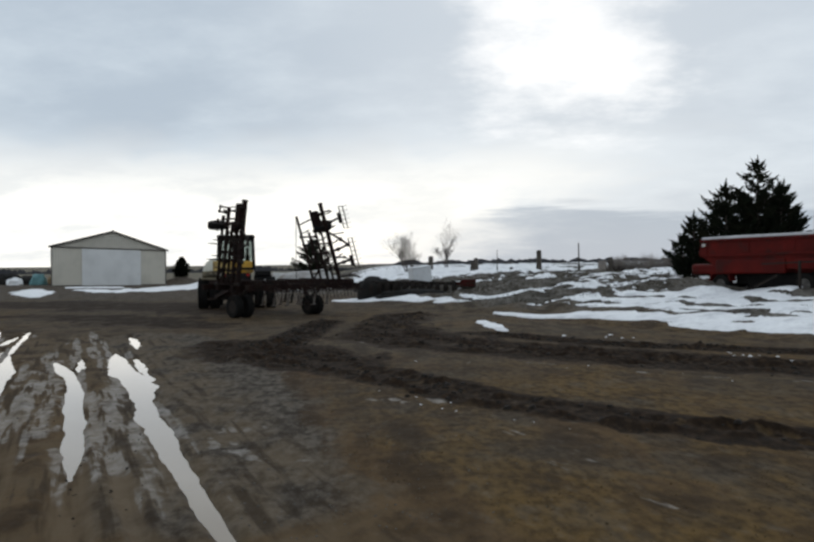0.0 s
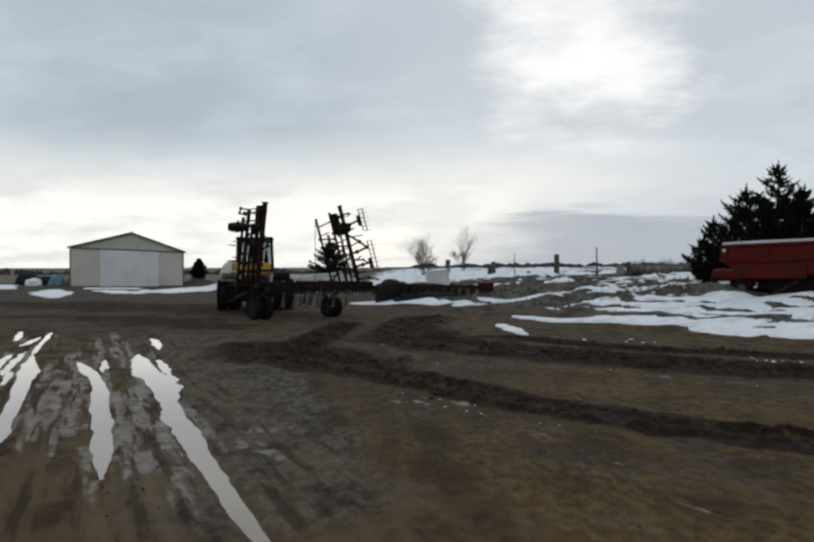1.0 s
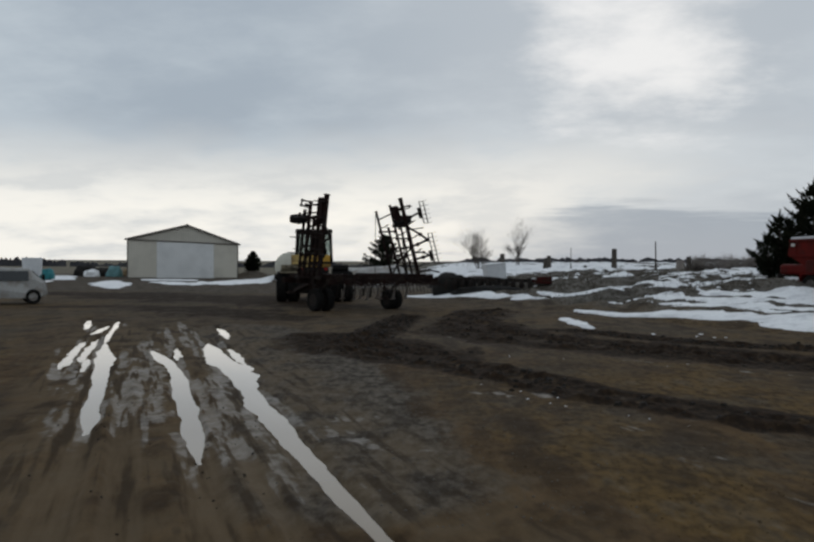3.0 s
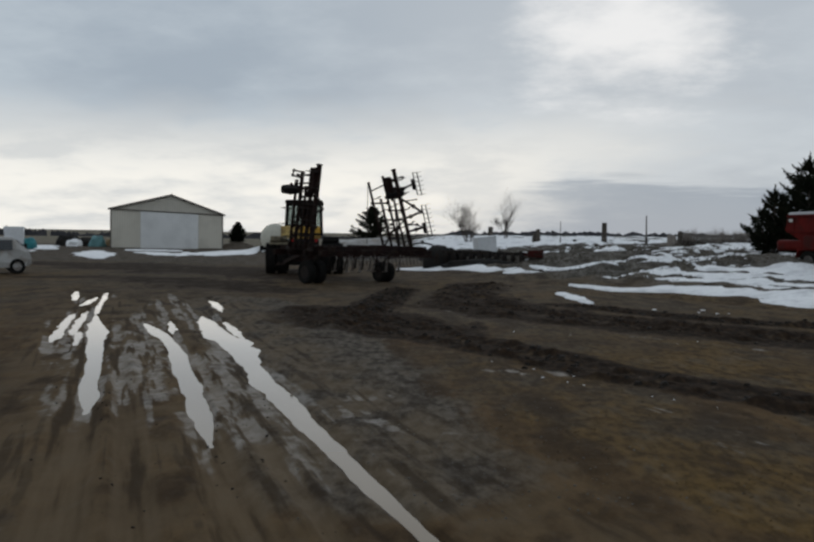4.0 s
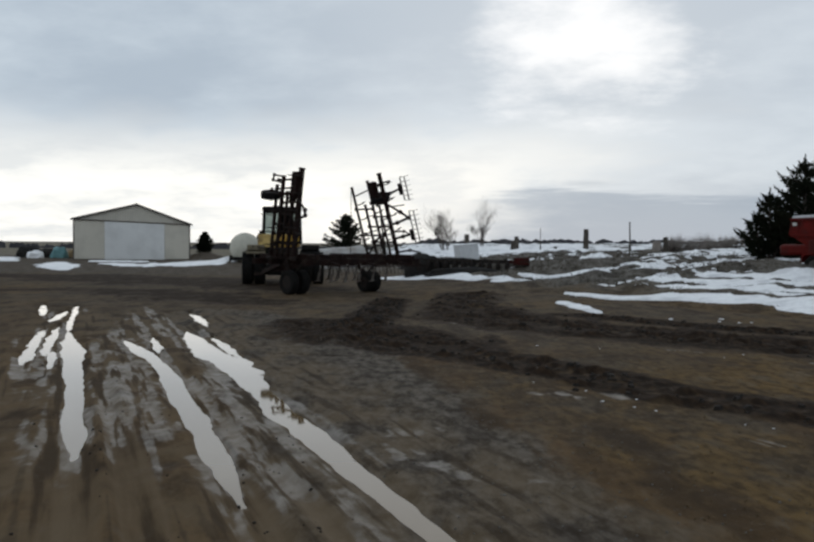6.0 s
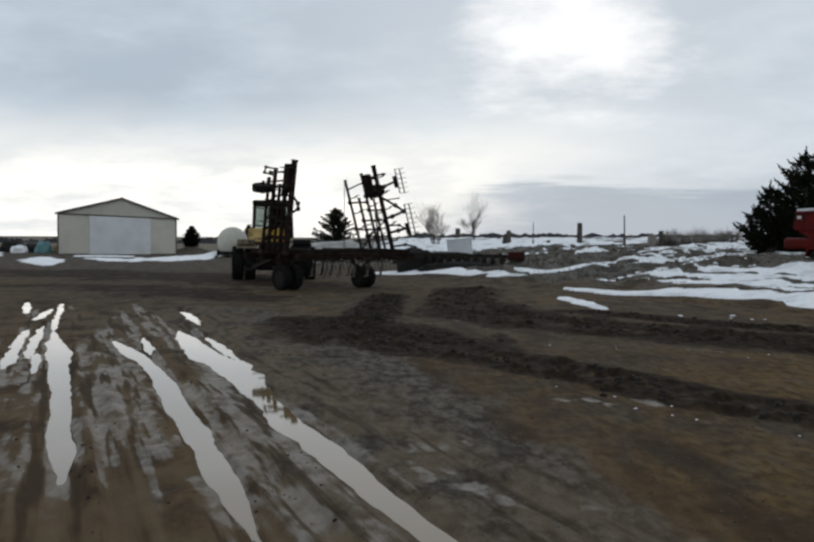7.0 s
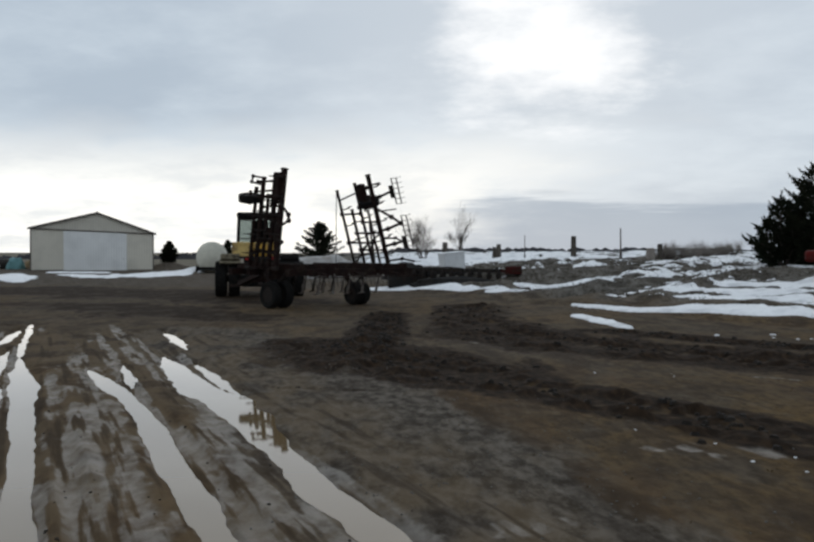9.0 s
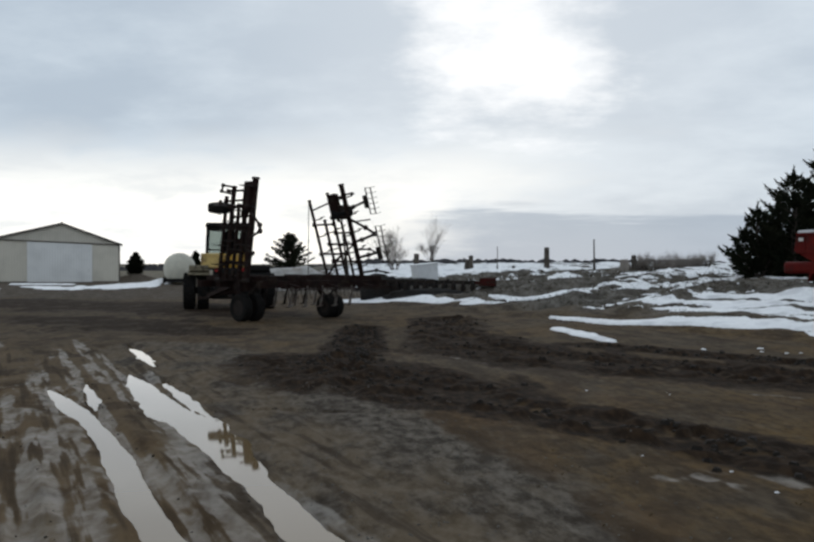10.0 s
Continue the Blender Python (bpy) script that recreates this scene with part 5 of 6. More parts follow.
# ------------------------------------------------------------------ silver car at the edge of the yard
def parked_car():
    t = thing("parked_car", pose(-18.80, 40.1, 0.0, 0, 0, 28), "silver hatchback car parked on muddy ground", "car")
    # x runs along the car, the rear at +x
    side = [(-2.15, 0.35), (-2.2, 0.62), (-1.95, 0.82), (-1.1, 0.92), (-0.55, 1.42), (0.2, 1.52), (1.35, 1.48), (1.85, 1.02), (1.98, 0.96), (2.04, 0.62), (1.98, 0.35), (1.6, 0.26), (-1.8, 0.26)]
    bm = fresh()
    lanes = [(-0.84, 0.94, 0.88), (-0.78, 1.0, 1.0), (0.78, 1.0, 1.0), (0.84, 0.94, 0.88)]
    rings = []
    for y, k, kz in lanes:
        ring = []
        for x, z in side:
            inset = 0.16 * max(0.0, (z - 0.95) / 0.5)
            yy = y * (1 - inset / 0.84)
            ring.append(bm.verts.new((x * k, yy, 0.26 + (z - 0.26) * (kz if z < 1.2 else 1.0 - (1 - kz) * 0.3))))
        rings.append(ring)
    for a, b in zip(rings, rings[1:]):
        for i in range(len(side)):
            j = (i + 1) % len(side)
            bm.faces.new((a[i], a[j], b[j], b[i]))
    bm.faces.new(rings[0])
    bm.faces.new(rings[-1][::-1])
    bmesh.ops.recalc_face_normals(bm, faces=bm.faces)
    part("body", bm, SILVER, t)
    for s in (-1, 1):
        for xa, xb, za in ((-0.72, 0.12, 1.36), (0.2, 1.32, 1.38)):
            bm = fresh()
            q = [(xa - (0.12 if xa < 0 else 0), 0.98), (xb, 0.98), (xb, za), (xa + (0.28 if xa < 0 else 0), za)]
            a = [bm.verts.new((x, s * (0.83 - 0.30 * max(0, z - 0.95)), z)) for x, z in q]
            b = [bm.verts.new((x, s * (0.855 - 0.30 * max(0, z - 0.95)), z)) for x, z in q]
            bm.faces.new(a)
            bm.faces.new(b)
            for i in range(4):
                bm.faces.new((a[i], a[(i + 1) % 4], b[(i + 1) % 4], b[i]))
            bmesh.ops.recalc_face_normals(bm, faces=bm.faces)
            part("side_window", bm, DARKGLASS, t)
        bm = fresh()
        box(bm, (1.93, s * 0.68, 0.83), (0.14, 0.2, 0.16), bevel=0.03)
        part("tail_lamp", bm, LAMPRED, t)
        for x in (-1.35, 1.50):
            h = new("wheel")
            h.parent = t
            h.matrix_local = pose(x, s * 0.76, 0, 0, 0, 90)
            wheel(h, 0, 0, 0.31, 0.2, STEEL)
    bm = fresh()
    box(bm, (1.63, 0, 1.25), (0.03, 1.2, 0.42), (0, -47, 0), bevel=0.01)
    part("rear_window", bm, DARKGLASS, t)
    bm = fresh()
    box(bm, (2.0, 0, 0.48), (0.12, 1.5, 0.2), bevel=0.04)
    part("rear_bumper", bm, SILVER, t)


parked_car()


# ------------------------------------------------------------------ things standing far off at the yard's edge
def white_box_trailer():
    t = thing("box_trailer", pose(-31.55, 75.0, 0, 0, 0, 20), "plain white box trailer parked far across the yard", "trailer")
    bm = fresh()
    box(bm, (0, 0, 1.30), (1.25, 2.6, 1.35), bevel=0.05, taper=1.14)
    part("box", bm, WHITE, t)
    bm = fresh()
    beam(bm, (-0.7, -1.9, 0.5), (-0.7, 1.9, 0.5), 0.1)
    beam(bm, (0.7, -1.9, 0.5), (0.7, 1.9, 0.5), 0.1)
    part("frame", bm, IRON, t)
    for x in (-0.8, 0.8):
        wheel(t, x, 0, 0.34, 0.2, RIMW)


white_box_trailer()


def covered_heap(name, m, size, mat, label, category, seed):
    """A rounded, tied-down cover with folds over a machine or heap."""
    rnd = random.Random(seed)
    bm = fresh()
    bmesh.ops.create_icosphere(bm, subdivisions=4, radius=1.0)
    for v in bm.verts:
        n = noise.noise(v.co * 1.7 + Vector((seed, 0, 0))) * 0.30 + noise.noise(v.co * 5 + Vector((0, seed, 0))) * 0.10
        v.co *= 1 + n
        v.co.z = max(v.co.z, -0.15)
        e = 0.7
        v.co = Vector((math.copysign(abs(v.co.x) ** e, v.co.x) * size[0] / 2, math.copysign(abs(v.co.y) ** e, v.co.y) * size[1] / 2, (v.co.z + 0.15) / 1.15 * size[2]))
    ob = part(name, bm, mat, smooth=True)
    ob.matrix_world = m
    return tagged(ob, label, category)


covered_heap("covered_machine", pose(-35.6, 88.0, 0, 0, 0, 10), (1.35, 1.8, 0.95), TEAL, "teal tarpaulin tied over a low machine", "covered machine", 3)
covered_heap("covered_machine", pose(-34.8, 104.5, 0, 0, 0, 10), (1.6, 1.8, 1.15), PALETEAL, "faded teal tarpaulin cover on a machine behind the shed", "covered machine", 5)
covered_heap("snow_mound", pose(-36.9, 103.5, 0.0, 0, 0, 10), (1.6, 1.4, 0.75), SNOW, "white heap of old shovelled snow", "snow mound", 7)
covered_heap("earth_mound", pose(-38.7, 107.0, 0.0, 0, 0, 10), (2.8, 2.0, 1.15), GREYBOX, "dark heap of earth beyond the yard", "earth mound", 8)
covered_heap("earth_mound", pose(-36.5, 107.5, 0.0, 0, 0, 10), (3.0, 2.0, 0.95), GREYBOX, "dark heap of earth beyond the yard", "earth mound", 9)
covered_heap("earth_mound", pose(-35.0, 111.0, 0.0, 0, 0, 10), (1.8, 1.8, 1.0), TANWOOD, "tan heap of dry straw and earth beside the shed", "earth mound", 10)
covered_heap("snow_mound", pose(-4.4, 66.0, 0.0, 0, 0, -4), (6.4, 2.4, 1.45), DIRTYSNOW, "long heap of old grey snow behind the machines", "snow mound", 11)


def white_crate():
    t = thing("white_bin", pose(2.95, 55.0, ground_z(2.95, 55.0) - 0.25, 0, -6, 12), "white plastic bin standing askew on rough ground", "bin")
    bm = fresh()
    box(bm, (0, 0, 0.58), (1.05, 1.0, 1.12), bevel=0.05, taper=1.06)
    part("body", bm, WHITE, t)
    bm = fresh()
    box(bm, (0, 0, 1.14), (1.15, 1.1, 0.07), bevel=0.02)
    part("lid", bm, WHITE, t)
    return t


white_crate()


def old_disc_plough():
    """Low dark implement sunk in the weeds, with one red end."""
    x, y = 2.3, 49.6
    t = thing("disc_plough", pose(x, y, ground_z(x, y) - 0.20, 0, 0, -12), "low black disc plough with a red hitch end", "plough")
    bm = fresh()
    beam(bm, (-2.2, -0.35, 0.55), (2.2, -0.35, 0.5), 0.14)
    beam(bm, (-2.2, 0.45, 0.55), (2.2, 0.45, 0.5), 0.14)
    for k in range(5):
        beam(bm, (-2.0 + k, -0.4, 0.6), (-2.0 + k, 0.5, 0.58), 0.1)
    part("frame", bm, IRON, t)
    for row, yy in ((0, -0.5), (1, 0.5)):
        for k in range(11):
            bm = fresh()
            lathe(bm, [(0.0001, 0.06), (0.15, 0.05), (0.28, 0.0), (0.285, -0.006), (0.15, 0.035), (0.0001, 0.045)], 16, pose(-2.1 + 0.42 * k, yy, 0.26, 0, 90, 18 if row else -18))
            part("disc", bm, IRON, t)
    bm = fresh()
    beam(bm, (2.1, -0.3, 0.5), (3.1, 0.05, 0.4), 0.12)
    beam(bm, (2.1, 0.4, 0.5), (3.1, 0.05, 0.4), 0.12)
    box(bm, (2.75, -0.1, 0.52), (0.75, 0.6, 0.36), bevel=0.04)
    part("hitch", bm, DULLRED, t, "dull red painted hitch")
    covered_heap("tarpaulin", pose(1.6, 51.4, ground_z(1.6, 51.4) - 0.15, 0, 0, -10), (4.6, 1.2, 0.62), GREYBOX, "black tarpaulin over a low pile of parts", "tarpaulin", 16)
    covered_heap("tarpaulin", pose(0.3, 50.2, ground_z(0.3, 50.2) - 0.15, 0, 0, 8), (1.9, 1.3, 1.25), GREYBOX, "tall dark tarpaulin-covered heap beside the plough", "tarpaulin", 17)
    covered_heap("tarpaulin", pose(2.3, 48.6, ground_z(2.3, 48.6) - 0.15, 0, 0, -6), (4.0, 1.1, 0.42), GREYBOX, "black tarpaulin over a low pile of parts", "tarpaulin", 15)


old_disc_plough()


def post(x, y, w, h, lean, name, label, mat, z=None):
    bm = fresh()
    box(bm, (0, 0, h / 2), (w, w * 0.8, h), (0, 0, 0), bevel=min(0.03, w * 0.15), taper=0.86)
    ob = part(name, bm, mat)
    ob.matrix_world = pose(x, y, (ground_z(x, y) if z is None else z) - 0.08, 0, lean, random.uniform(0, 90))
    tagged(ob, label, "post", group="posts on the bank")


def pole(x, y, h, r):
    t = thing("pole", pose(x, y, ground_z(x, y) - 0.1, 0, random.uniform(-2, 2), 0), "thin weathered wooden pole on the bank", "pole", group="thin poles on the bank")
    bm = fresh()
    rod(bm, (0, 0, 0), (0, 0, h), r, r * 0.7)
    part("shaft", bm, OLDWOOD, t)
    bm = fresh()
    rod(bm, (0, 0, 0), (0, 0, h * 0.28), r * 1.9, r * 1.3)
    part("base", bm, OLDWOOD, t)


post(10.9, 62.3, 0.42, 1.35, 4, "stump", "thick dark weathered post standing on the bank", OLDWOOD)
post(7.7, 69.9, 0.36, 1.05, -3, "stump", "short dark weathered post on the bank", OLDWOOD)
post(7.45, 70.2, 0.3, 0.8, 6, "stump", "short dark weathered post on the bank", OLDWOOD)
post(4.9, 77.6, 0.36, 1.25, 2, "stump", "dark weathered post beside a bare tree", OLDWOOD)
post(9.5, 65.0, 0.22, 0.45, 2, "stump", "short dark weathered post on the bank", OLDWOOD)
post(13.9, 55.6, 0.26, 1.0, -5, "stump", "brown weathered post among bare brush", OLDWOOD)
post(13.45, 55.9, 0.62, 0.78, 7, "stump", "broad pale tan broken stump beside bare brush", BRUSHWOOD)
pole(12.8, 59.1, 1.8, 0.05)
pole(8.7, 66.0, 1.6, 0.03)


# ------------------------------------------------------------------ trees
class Twigs:
    """Gathers thin tapered twigs as plain vertices and faces."""

    def __init__(self):
        self.v, self.f = [], []

    def add(self, p, q, r, r2, seg):
        d = (q - p).normalized()
        s = d.orthogonal().normalized()
        t = d.cross(s)
        i = len(self.v)
        for c, k in ((p, r), (q, r2)):
            self.v.extend([c + (s * math.cos(6.2832 * n / seg) + t * math.sin(6.2832 * n / seg)) * k for n in range(seg)])
        self.f.extend([(i + n, i + (n + 1) % seg, i + seg + (n + 1) % seg, i + seg + n) for n in range(seg)])

    def part(self, name, mat, parent):
        me = bpy.data.meshes.new(name)
        me.from_pydata(self.v, [], self.f)
        me.materials.append(mat)
        ob = new(name, me)
        ob.parent = parent
        return ob


def conifer(name, x, y, h, spread, seed, base=0.0, label="dark green juniper tree with ragged leaders", density=1.0, bare=0.0, leaders=1, wild=0.0):
    rnd = random.Random(seed)
    t = thing(name, pose(x, y, ground_z(x, y) - 0.05, 0, 0, rnd.uniform(0, 360)), label, "tree", group="")
    bm = fresh()
    rod(bm, (0, 0, 0), (0.03, 0.02, h * 0.55), 0.035 * h * 0.6 + 0.03, 0.03 * h * 0.5, 8)
    rod(bm, (0.03, 0.02, h * 0.55), (0, 0, h * 0.97), 0.03 * h * 0.5, 0.01, 7)
    limbs = Twigs()
    crown_v, crown_f = [], []

    def spray(p, d, ln, wd):
        """One flat needle spray: a ragged blade of a few triangles."""
        side = d.cross(Vector((rnd.uniform(-1, 1), rnd.uniform(-1, 1), rnd.uniform(0.2, 1)))).normalized()
        i = len(crown_v)
        crown_v.extend([p - side * wd * 0.5, p + d * ln * 0.55 + side * wd, p + d * ln * rnd.uniform(0.9, 1.15) + side * rnd.uniform(-0.3, 0.3) * wd, p + d * ln * 0.6 - side * wd * rnd.uniform(0.7, 1.1), p + side * wd * 0.5])
        crown_f.extend([(i, i + 4, i + 1), (i, i + 1, i + 2), (i, i + 2, i + 3)])

    tops = [(Vector((0, 0, 0)), h, 1.0)]
    for k in range(leaders - 1):
        a = rnd.uniform(0, 6.28)
        tops.append((Vector((math.cos(a), math.sin(a), 0)) * spread * rnd.uniform(0.25, 0.45), h * rnd.uniform(0.66, 0.86), 0.62))
    for off, hh, k in tops:
        z = base * hh + 0.12
        while z < hh * 0.985:
            f = z / hh
            reach = spread * k * (1 - f) ** (0.75 + 0.15 * wild) * (0.55 + 0.45 * min(1, f / 0.25)) + 0.10
            for b in range(int(5 * density) if f < 0.9 else 4):
                a = rnd.uniform(0, 6.283)
                ln = reach * rnd.uniform(0.6, 1.22) * (1 + wild * rnd.choice((-0.3, -0.1, 0, 0.3)))
                rise = rnd.uniform(-0.10, 0.35) + f * 0.7 + wild * rnd.uniform(0.05, 0.75)
                d = Vector((math.cos(a), math.sin(a), rise)).normalized()
                p0 = Vector((off.x * f ** 0.3, off.y * f ** 0.3, z))
                limbs.add(p0, p0 + d * ln, 0.012 + 0.012 * (1 - f), 0.004, 4)
                if rnd.random() < bare + 0.2 * wild:
                    continue
                s = 0.12
                while s < 1.0:
                    c = p0 + d * ln * s + Vector((0, 0, -0.05 * s * ln))
                    for q in range(3):
                        dd = (d * rnd.uniform(0.3, 1.0) * (1 + 0.6 * wild) + Vector((rnd.uniform(-1, 1), rnd.uniform(-1, 1), rnd.uniform(-0.5, 0.8))) * 0.75).normalized()
                        spray(c, dd, rnd.uniform(0.16, 0.34) * (1.1 - 0.4 * s) * (1 + 0.5 * wild), rnd.uniform(0.035, 0.075) * (1 - 0.25 * wild))
                    s += 0.11 / max(0.35, ln) * (1.15 / density)
            z += 0.085 * h / 4 * rnd.uniform(0.7, 1.3) + 0.03
        for q in range(14):
            spray(off + Vector((0, 0, hh * rnd.uniform(0.94, 1.0))), Vector((rnd.uniform(-0.4, 0.4), rnd.uniform(-0.4, 0.4), 1)).normalized(), 0.28, 0.04)
    part("trunk", bm, BARK, t)
    tagged(limbs.part("branchwork", BARK, t), kind="stuff")
    me = bpy.data.meshes.new("crown")
    me.from_pydata(crown_v, [], crown_f)
    me.materials.append(NEEDLE)
    ob = tagged(new("crown", me), kind="stuff")
    ob.parent = t


def juniper(x, y, h, spread, seed, leaders, label="dark green juniper tree with ragged plumes and gaps"):
    """Several leaders; each limb carries one plume of sprays that thins to a feathered tip, with gaps between."""
    rnd = random.Random(seed)
    t = thing("juniper_tree", pose(x, y, ground_z(x, y) - 0.05), label, "tree", group="junipers beside the trailer")
    trunk, limbs = Twigs(), Twigs()
    cv, cf = [], []

    def spray(p, d, ln, wd):
        side = d.cross(Vector((rnd.uniform(-1, 1), rnd.uniform(-1, 1), rnd.uniform(0.2, 1)))).normalized()
        i = len(cv)
        cv.extend([p - side * wd * 0.4, p + d * ln * 0.5 + side * wd, p + d * ln + side * rnd.uniform(-0.4, 0.4) * wd, p + d * ln * 0.55 - side * wd, p + side * wd * 0.4])
        cf.extend([(i, i + 4, i + 1), (i, i + 1, i + 2), (i, i + 2, i + 3)])

    def plume(p, d, ln, fat):
        """A limb that bends upward, clothed along its outer part."""
        prev, n = p, max(5, int(ln / 0.085))
        for k in range(1, n + 1):
            f = k / n
            d = (d + Vector((rnd.uniform(-0.06, 0.06), rnd.uniform(-0.06, 0.06), 0.022))).normalized()
            q = prev + d * ln / n
            limbs.add(prev, q, 0.022 * (1.1 - f), 0.022 * (1.05 - f), 4)
            if f > 0.15:
                r = fat * math.sin(min(1.0, (f - 0.08) * 1.6) * 1.5708) * (1.0 if f < 0.55 else (1.12 - f) / 0.57)
                for c in range(9):
                    o = Vector((rnd.uniform(-1, 1), rnd.uniform(-1, 1), rnd.uniform(-0.8, 1)))
                    e = (d * rnd.uniform(0.5, 1.3) + o * 0.75).normalized()
                    spray(q + o * r * 0.35, e, r * rnd.uniform(0.5, 1.05) + 0.05, 0.022 + 0.10 * r)
            prev = q
        for c in range(6):
            spray(prev, (d + Vector((rnd.uniform(-0.3, 0.3), rnd.uniform(-0.3, 0.3), rnd.uniform(-0.1, 0.3)))).normalized(), rnd.uniform(0.14, 0.3), 0.018)

    tops = [(Vector((0, 0, 0)), h, 1.0)]
    for k in range(leaders - 1):
        a = 6.283 * (k + rnd.uniform(-0.25, 0.25)) / max(1, leaders - 1)
        tops.append((Vector((math.cos(a), math.sin(a), 0)) * spread * rnd.uniform(0.3, 0.5), h * rnd.uniform(0.58, 0.84), 0.7))
    for off, hh, k in tops:
        lean = off * 0.5
        trunk.add(off * 0.25, off + Vector((0, 0, hh * 0.5)), 0.10 * k, 0.06 * k, 7)
        trunk.add(off + Vector((0, 0, hh * 0.5)), off + lean * 0.3 + Vector((0, 0, hh * 0.97)), 0.06 * k, 0.012, 6)
        z = 0.15
        while z < hh * 0.96:
            f = z / hh
            reach = spread * k * (0.35 + 0.65 * (1 - f) ** 0.8) * (0.7 + 0.3 * min(1, f / 0.2)) * (1 - f ** 5)
            a = rnd.uniform(0, 6.283)
            for c in range(3):
                a += 2.094 + rnd.uniform(-0.5, 0.5)
                p0 = off * min(1.0, 0.25 + f * 1.5) + Vector((0, 0, z))
                d = Vector((math.cos(a), math.sin(a), 0.05 + 0.55 * f + rnd.uniform(-0.12, 0.3))).normalized()
                plume(p0, d, reach * rnd.uniform(0.55, 1.2) + 0.12, 0.17 + 0.11 * (1 - f))
            z += rnd.uniform(0.16, 0.27)
        for c in range(4):
            plume(off + lean * 0.25 + Vector((0, 0, hh * (0.86 + 0.03 * c))), Vector((rnd.uniform(-0.3, 0.3), rnd.uniform(-0.3, 0.3), 1)).normalized(), 0.32, 0.10)
    trunk.part("trunk", BARK, t)
    tagged(limbs.part("branchwork", BARK, t), kind="stuff")
    me = bpy.data.meshes.new("crown")
    me.from_pydata(cv, [], cf)
    me.materials.append(NEEDLE)
    ob = tagged(new("crown", me), kind="stuff")
    ob.parent = t


juniper(17.35, 43.0, 5.0, 2.0, 1, 4)
juniper(15.7, 42.4, 4.1, 1.9, 2, 4)
juniper(18.5, 43.4, 4.0, 1.7, 3, 4)
juniper(14.3, 42.5, 2.7, 1.45, 4, 3, "low dark juniper bush with reaching side boughs")
conifer("spruce_tree", -4.3, 75.0, 3.55, 2.35, 5, density=1.1, bare=0.15, label="dark spruce tree with dead lower branches")
conifer("spruce_tree", -20.3, 107.0, 2.0, 0.95, 6, density=2.2, label="small dense dark evergreen beside the shed")
conifer("spruce_tree", -15.6, 118.0, 3.0, 1.1, 7, density=1.3, label="small dark evergreen behind the tank")


def bare_tree(x, y, h, seed, label, spread=0.55, stems=3, depth=5, name="bare_tree", r0=0.05, lean=0.45, wood=None):
    rnd = random.Random(seed)
    t = thing(name, pose(x, y, ground_z(x, y) - 0.05), label, "tree")
    trunk, twigs = Twigs(), Twigs()

    def grow(p, d, ln, r, k):
        q = p + d * ln
        (trunk if k > depth - 2 else twigs).add(p, q, r, r * 0.68, 6 if k > depth - 2 else 3)
        if k <= 0:
            return
        for i in range(rnd.choice((2, 3, 3))):
            dd = (d + Vector((rnd.uniform(-1, 1), rnd.uniform(-1, 1), rnd.uniform(-0.1, 1.1))) * spread).normalized()
            grow(p + (q - p) * rnd.uniform(0.3, 1.0), dd, ln * rnd.uniform(0.55, 0.95), r * 0.62, k - 1)

    for s in range(stems):
        d = Vector((rnd.uniform(-lean, lean), rnd.uniform(-lean, lean), 1)).normalized()
        grow(Vector((rnd.uniform(-0.2, 0.2), rnd.uniform(-0.2, 0.2), 0)), d, h * 0.30 * rnd.uniform(0.6, 1.1), r0 * rnd.uniform(0.7, 1), depth)
    trunk.part("trunk", BARK, t)
    twigs.part("crown", wood or TWIG, t)


bare_tree(3.0, 74.0, 3.5, 11, "bare grey leafless shrubby tree", spread=0.66, stems=10, r0=0.034, depth=6, lean=0.65)
bare_tree(6.4, 80.0, 3.8, 12, "slender bare leafless tree", spread=0.70, stems=4, r0=0.042, depth=7, lean=0.22)
rnd = random.Random(77)
for k in range(17):
    x = 14.0 + 0.27 * k + rnd.uniform(-0.15, 0.15)
    bare_tree(x, 56.6 + rnd.uniform(-0.6, 0.6), rnd.uniform(1.15, 1.35), 20 + k, "bare pale brown thicket on the snowy bank", 0.5, 26, 4, "brush", 0.010, 0.6, BRUSHWOOD)


def far_woods(name, x0, x1, y, h, seed, label):
    """A long, low, uneven belt of far trees, built as many thin upright blades."""
    rnd = random.Random(seed)
    v, f = [], []
    x = x0
    while x < x1:
        hh = h * (0.45 + 0.75 * float(vnoise(np.array([x * 0.05]), np.array([seed * 3.1]), seed)[0])) * rnd.uniform(0.6, 1.15)
        w, yy, z = rnd.uniform(0.6, 2.2), y + rnd.uniform(-8, 8), float(lie(np.array([x]), np.array([y]))[0]) - 0.5
        i = len(v)
        v.extend([(x - w, yy, z), (x + w, yy, z), (x + w * rnd.uniform(0.3, 0.9), yy + 0.5, z + hh * 0.75), (x + rnd.uniform(-0.4, 0.4), yy + 0.6, z + hh), (x - w * rnd.uniform(0.3, 0.9), yy + 0.5, z + hh * 0.7)])
        f.append((i, i + 1, i + 2, i + 3, i + 4))
        x += rnd.uniform(0.3, 0.8)
    me = bpy.data.meshes.new(name)
    me.from_pydata(v, [], f)
    me.materials.append(FARWOOD)
    tagged(new(name, me), label, "woodland", kind="stuff")


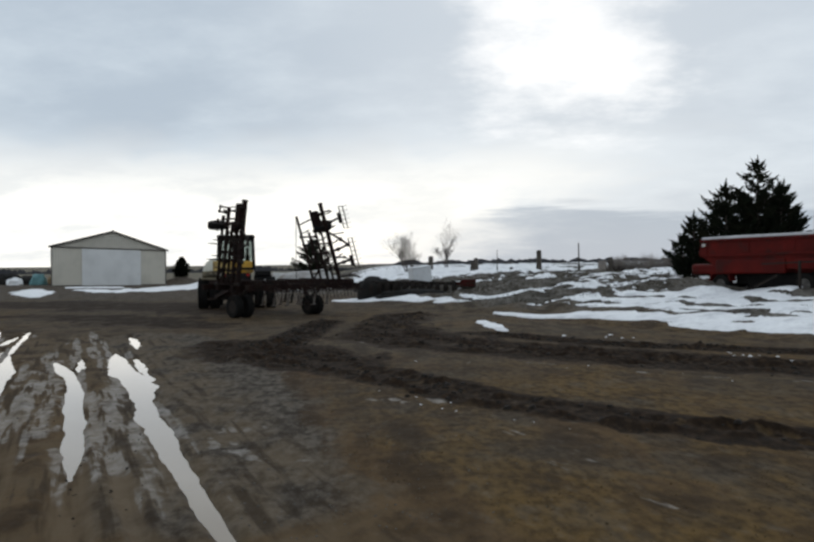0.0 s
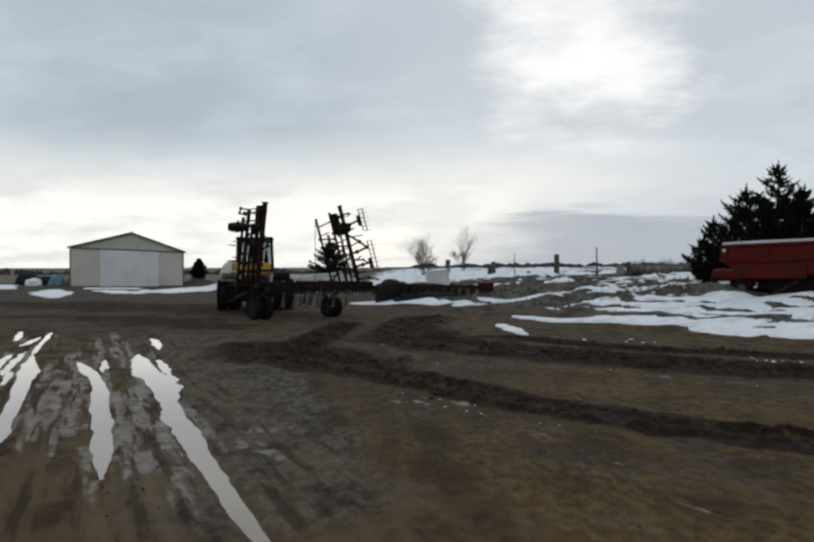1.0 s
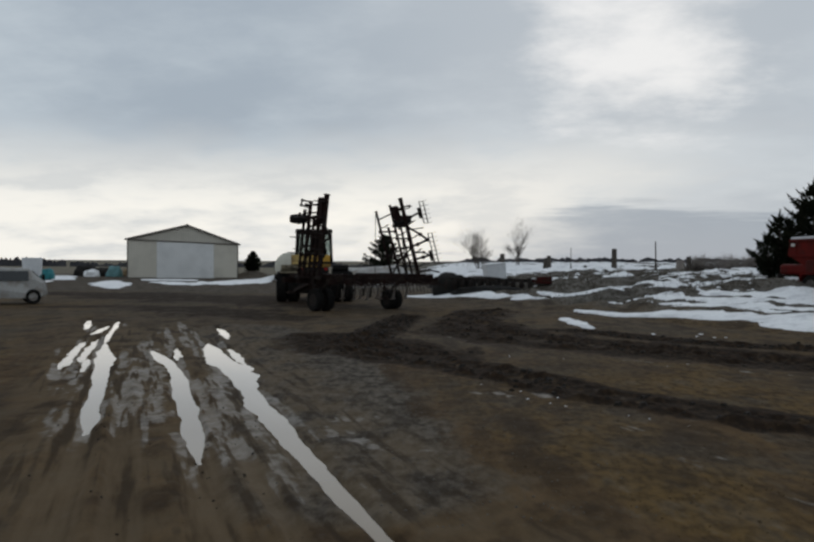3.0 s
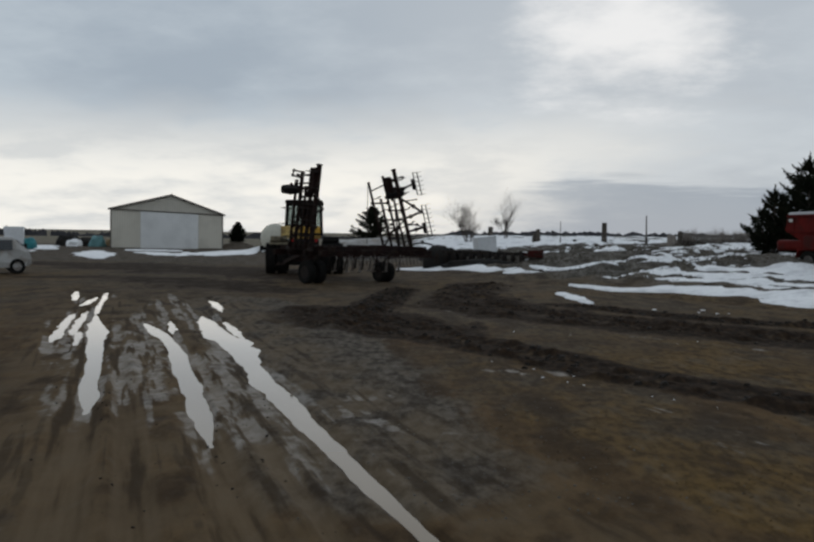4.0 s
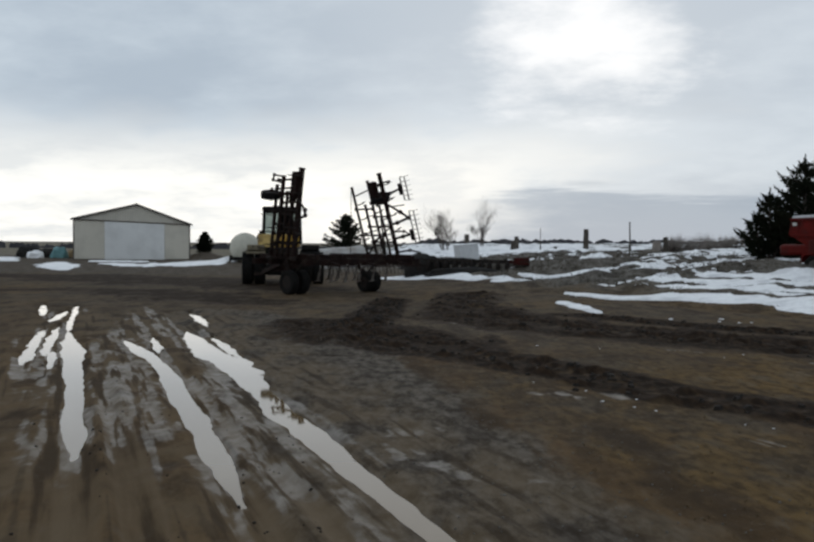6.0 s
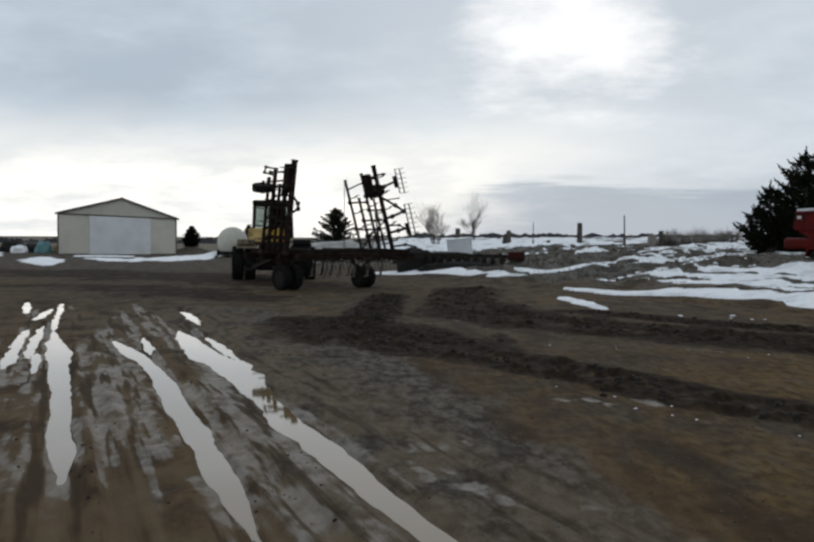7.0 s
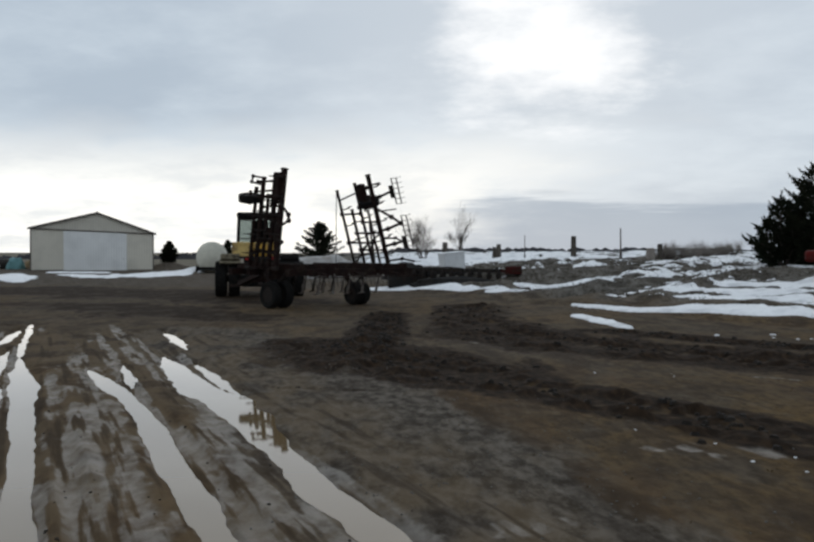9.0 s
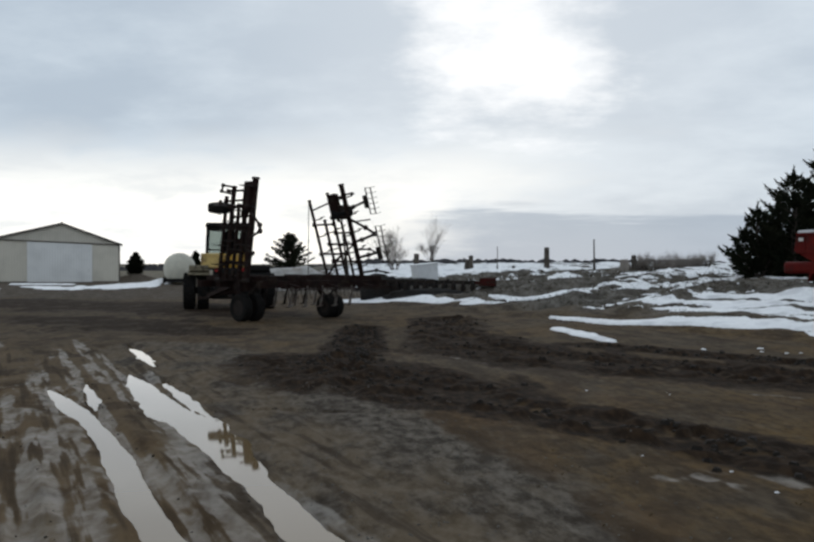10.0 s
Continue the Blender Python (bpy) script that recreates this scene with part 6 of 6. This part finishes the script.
far_woods("far_woods", -330, -60, 420, 4.2, 41, "dark belt of far bare trees on the horizon")
far_woods("far_woods", -60, 330, 520, 3.6, 42, "dark belt of far bare trees on the horizon")
far_woods("far_woods", 4, 60, 135, 1.0, 44, "low dark hedge along the snowy ridge")
far_woods("far_woods", 4, 60, 150, 1.3, 43, "dark far hedge beyond the snowy bank")


# ------------------------------------------------------------------ loose stuff on the ground
def scatter(name, count, place, size, mat, label, category, seed, flat=0.6, shape="clod"):
    """Many small pieces on the ground in one mesh; place(rnd) gives x, y or None."""
    rnd = random.Random(seed)
    pts = []
    while len(pts) < count:
        p = place(rnd)
        if p:
            pts.append(p)
    xy = np.array(pts)
    zs = height(xy[:, 0], xy[:, 1])
    v, f = [], []
    for (x, y), z in zip(pts, zs):
        i, s = len(v), rnd.uniform(*size)
        if shape == "clod":
            if z < WATER_Z + 0.01:
                continue
            ring = [(x + s * math.cos(k * 1.2566 + s * 90) * rnd.uniform(0.6, 1.1), y + s * math.sin(k * 1.2566 + s * 90) * rnd.uniform(0.6, 1.1)) for k in range(5)]
            v.extend([(a_, b_, z - 0.012) for a_, b_ in ring])
            v.extend([(x + (a_ - x) * 0.6, y + (b_ - y) * 0.6, z + s * flat * rnd.uniform(0.6, 1.1)) for a_, b_ in ring])
            f.extend([(i + k, i + (k + 1) % 5, i + 5 + (k + 1) % 5, i + 5 + k) for k in range(5)])
            f.append(tuple(i + 5 + k for k in range(5)))
        else:
            if z < WATER_Z + 0.02:
                continue
            for q in range(rnd.choice((2, 3, 4))):
                a_, ln = rnd.uniform(0, 6.283), s * rnd.uniform(0.5, 1.2)
                tilt = rnd.uniform(0.2, 1.5) * flat
                dx_, dy_ = math.cos(a_) * tilt * ln, math.sin(a_) * tilt * ln
                w_ = 0.0022 + 0.012 * s
                i = len(v)
                v.extend([(x - math.sin(a_) * w_, y + math.cos(a_) * w_, z - 0.01), (x + math.sin(a_) * w_, y - math.cos(a_) * w_, z - 0.01), (x + dx_ * 0.6, y + dy_ * 0.6, z + ln * 0.75), (x + dx_, y + dy_, z + ln * (1.0 - 0.3 * flat))])
                f.extend([(i, i + 1, i + 2), (i, i + 2, i + 3)])
    me = bpy.data.meshes.new(name)
    me.from_pydata(v, [], f)
    me.materials.append(mat)
    return tagged(new(name, me), label, category, kind="stuff")


def along(lines, wide):
    def place(rnd):
        line = rnd.choice(lines)
        k = rnd.randrange(len(line) - 1)
        (xa, ya, wa), (xb, yb, wb) = line[k], line[k + 1]
        t = rnd.random()
        d = rnd.gauss(0, 0.45) * wide * (wa + (wb - wa) * t)
        ln = math.hypot(xb - xa, yb - ya)
        return xa + (xb - xa) * t + (yb - ya) / ln * d, ya + (yb - ya) * t - (xb - xa) / ln * d
    return place


def kept_on_bank(place):
    """The same places, but only those well up on the bank and off the deep snow."""
    def chosen(rnd):
        x, y = place(rnd)
        p = np.array([x]), np.array([y])
        return (x, y) if float(bankness(*p)[0]) > 0.6 and float(strip(*p, DEEP_SNOW)[0]) < 0.1 else None
    return chosen


def area(x0, x1, y0, y1, test):
    def place(rnd):
        y = y0 + (y1 - y0) * rnd.random() ** 1.6
        x = rnd.uniform(x0, x1) * (0.25 + 0.75 * (y - y0) / (y1 - y0))
        return (x, y) if test(x, y) else None
    return place


def on_grass(x, y):
    p = np.array([x]), np.array([y])
    return float(strip(*p, LANE)[0]) < 0.1 and max(float(strip(*p, t_)[0]) for t_ in TRACKS) < 0.2 and float(vnoise(p[0] * 0.6, p[1] * 0.6, 7)[0]) > float(hash2(np.int64(x * 977), np.int64(y * 991), 5))


scatter("clods", 1300, along(TRACKS, 1.15), (0.02, 0.085), CLOD, "dark wet clods of earth along the wheel tracks", "clods", 51, 0.55)
scatter("clods", 700, along(RUTS + PUDDLES, 2.6), (0.006, 0.022), CLOD, "dark wet clods of earth along the ruts", "clods", 52, 0.5)
scatter("gravel", 1300, along([[(-6.0, 27.0, 1.3), (-3.0, 19.0, 1.8), (-1.4, 13.0, 1.7), (0.0, 7.0, 1.5)]], 1.2), (0.005, 0.017), STONE, "wet gravel beside the ruts", "gravel", 53, 0.5)
scatter("ice_crumbs", 16, along([[(-0.2, 15.2, 0.5), (1.2, 13.0, 0.5), (2.6, 10.5, 0.6)], [(0.5, 19.5, 0.6), (3.6, 18.4, 0.8), (6.0, 15.5, 0.7)]], 1.0), (0.012, 0.038), SNOW, "small flat crumbs of ice on churned mud", "ice", 58, 0.15)
scatter("snow_crumbs", 16, along([[(5.0, 26.2, 0.5), (6.6, 24.4, 0.6)], [(7.0, 20.5, 0.5), (8.6, 19.0, 0.5)]], 1.0), (0.02, 0.10), SNOW, "small crumbs of old snow and ice", "snow", 54, 0.2)
scatter("dead_grass", 1800, area(-9, 13, 4.5, 34, on_grass), (0.010, 0.022), STRAW, "flattened dead brown grass", "grass", 55, 1.0, "blade")
scatter("dead_weeds", 6500, kept_on_bank(along([[(8.5, 30.5, 4.0), (4.0, 48.0, 4.5), (6.0, 60.0, 5.0)], [(13.0, 31.0, 3.5), (12.0, 45.0, 4.0), (12.0, 58.0, 4.0)]], 1.4)), (0.05, 0.15), WEED, "dry weeds standing on the rough bank", "weeds", 56, 0.6, "blade")
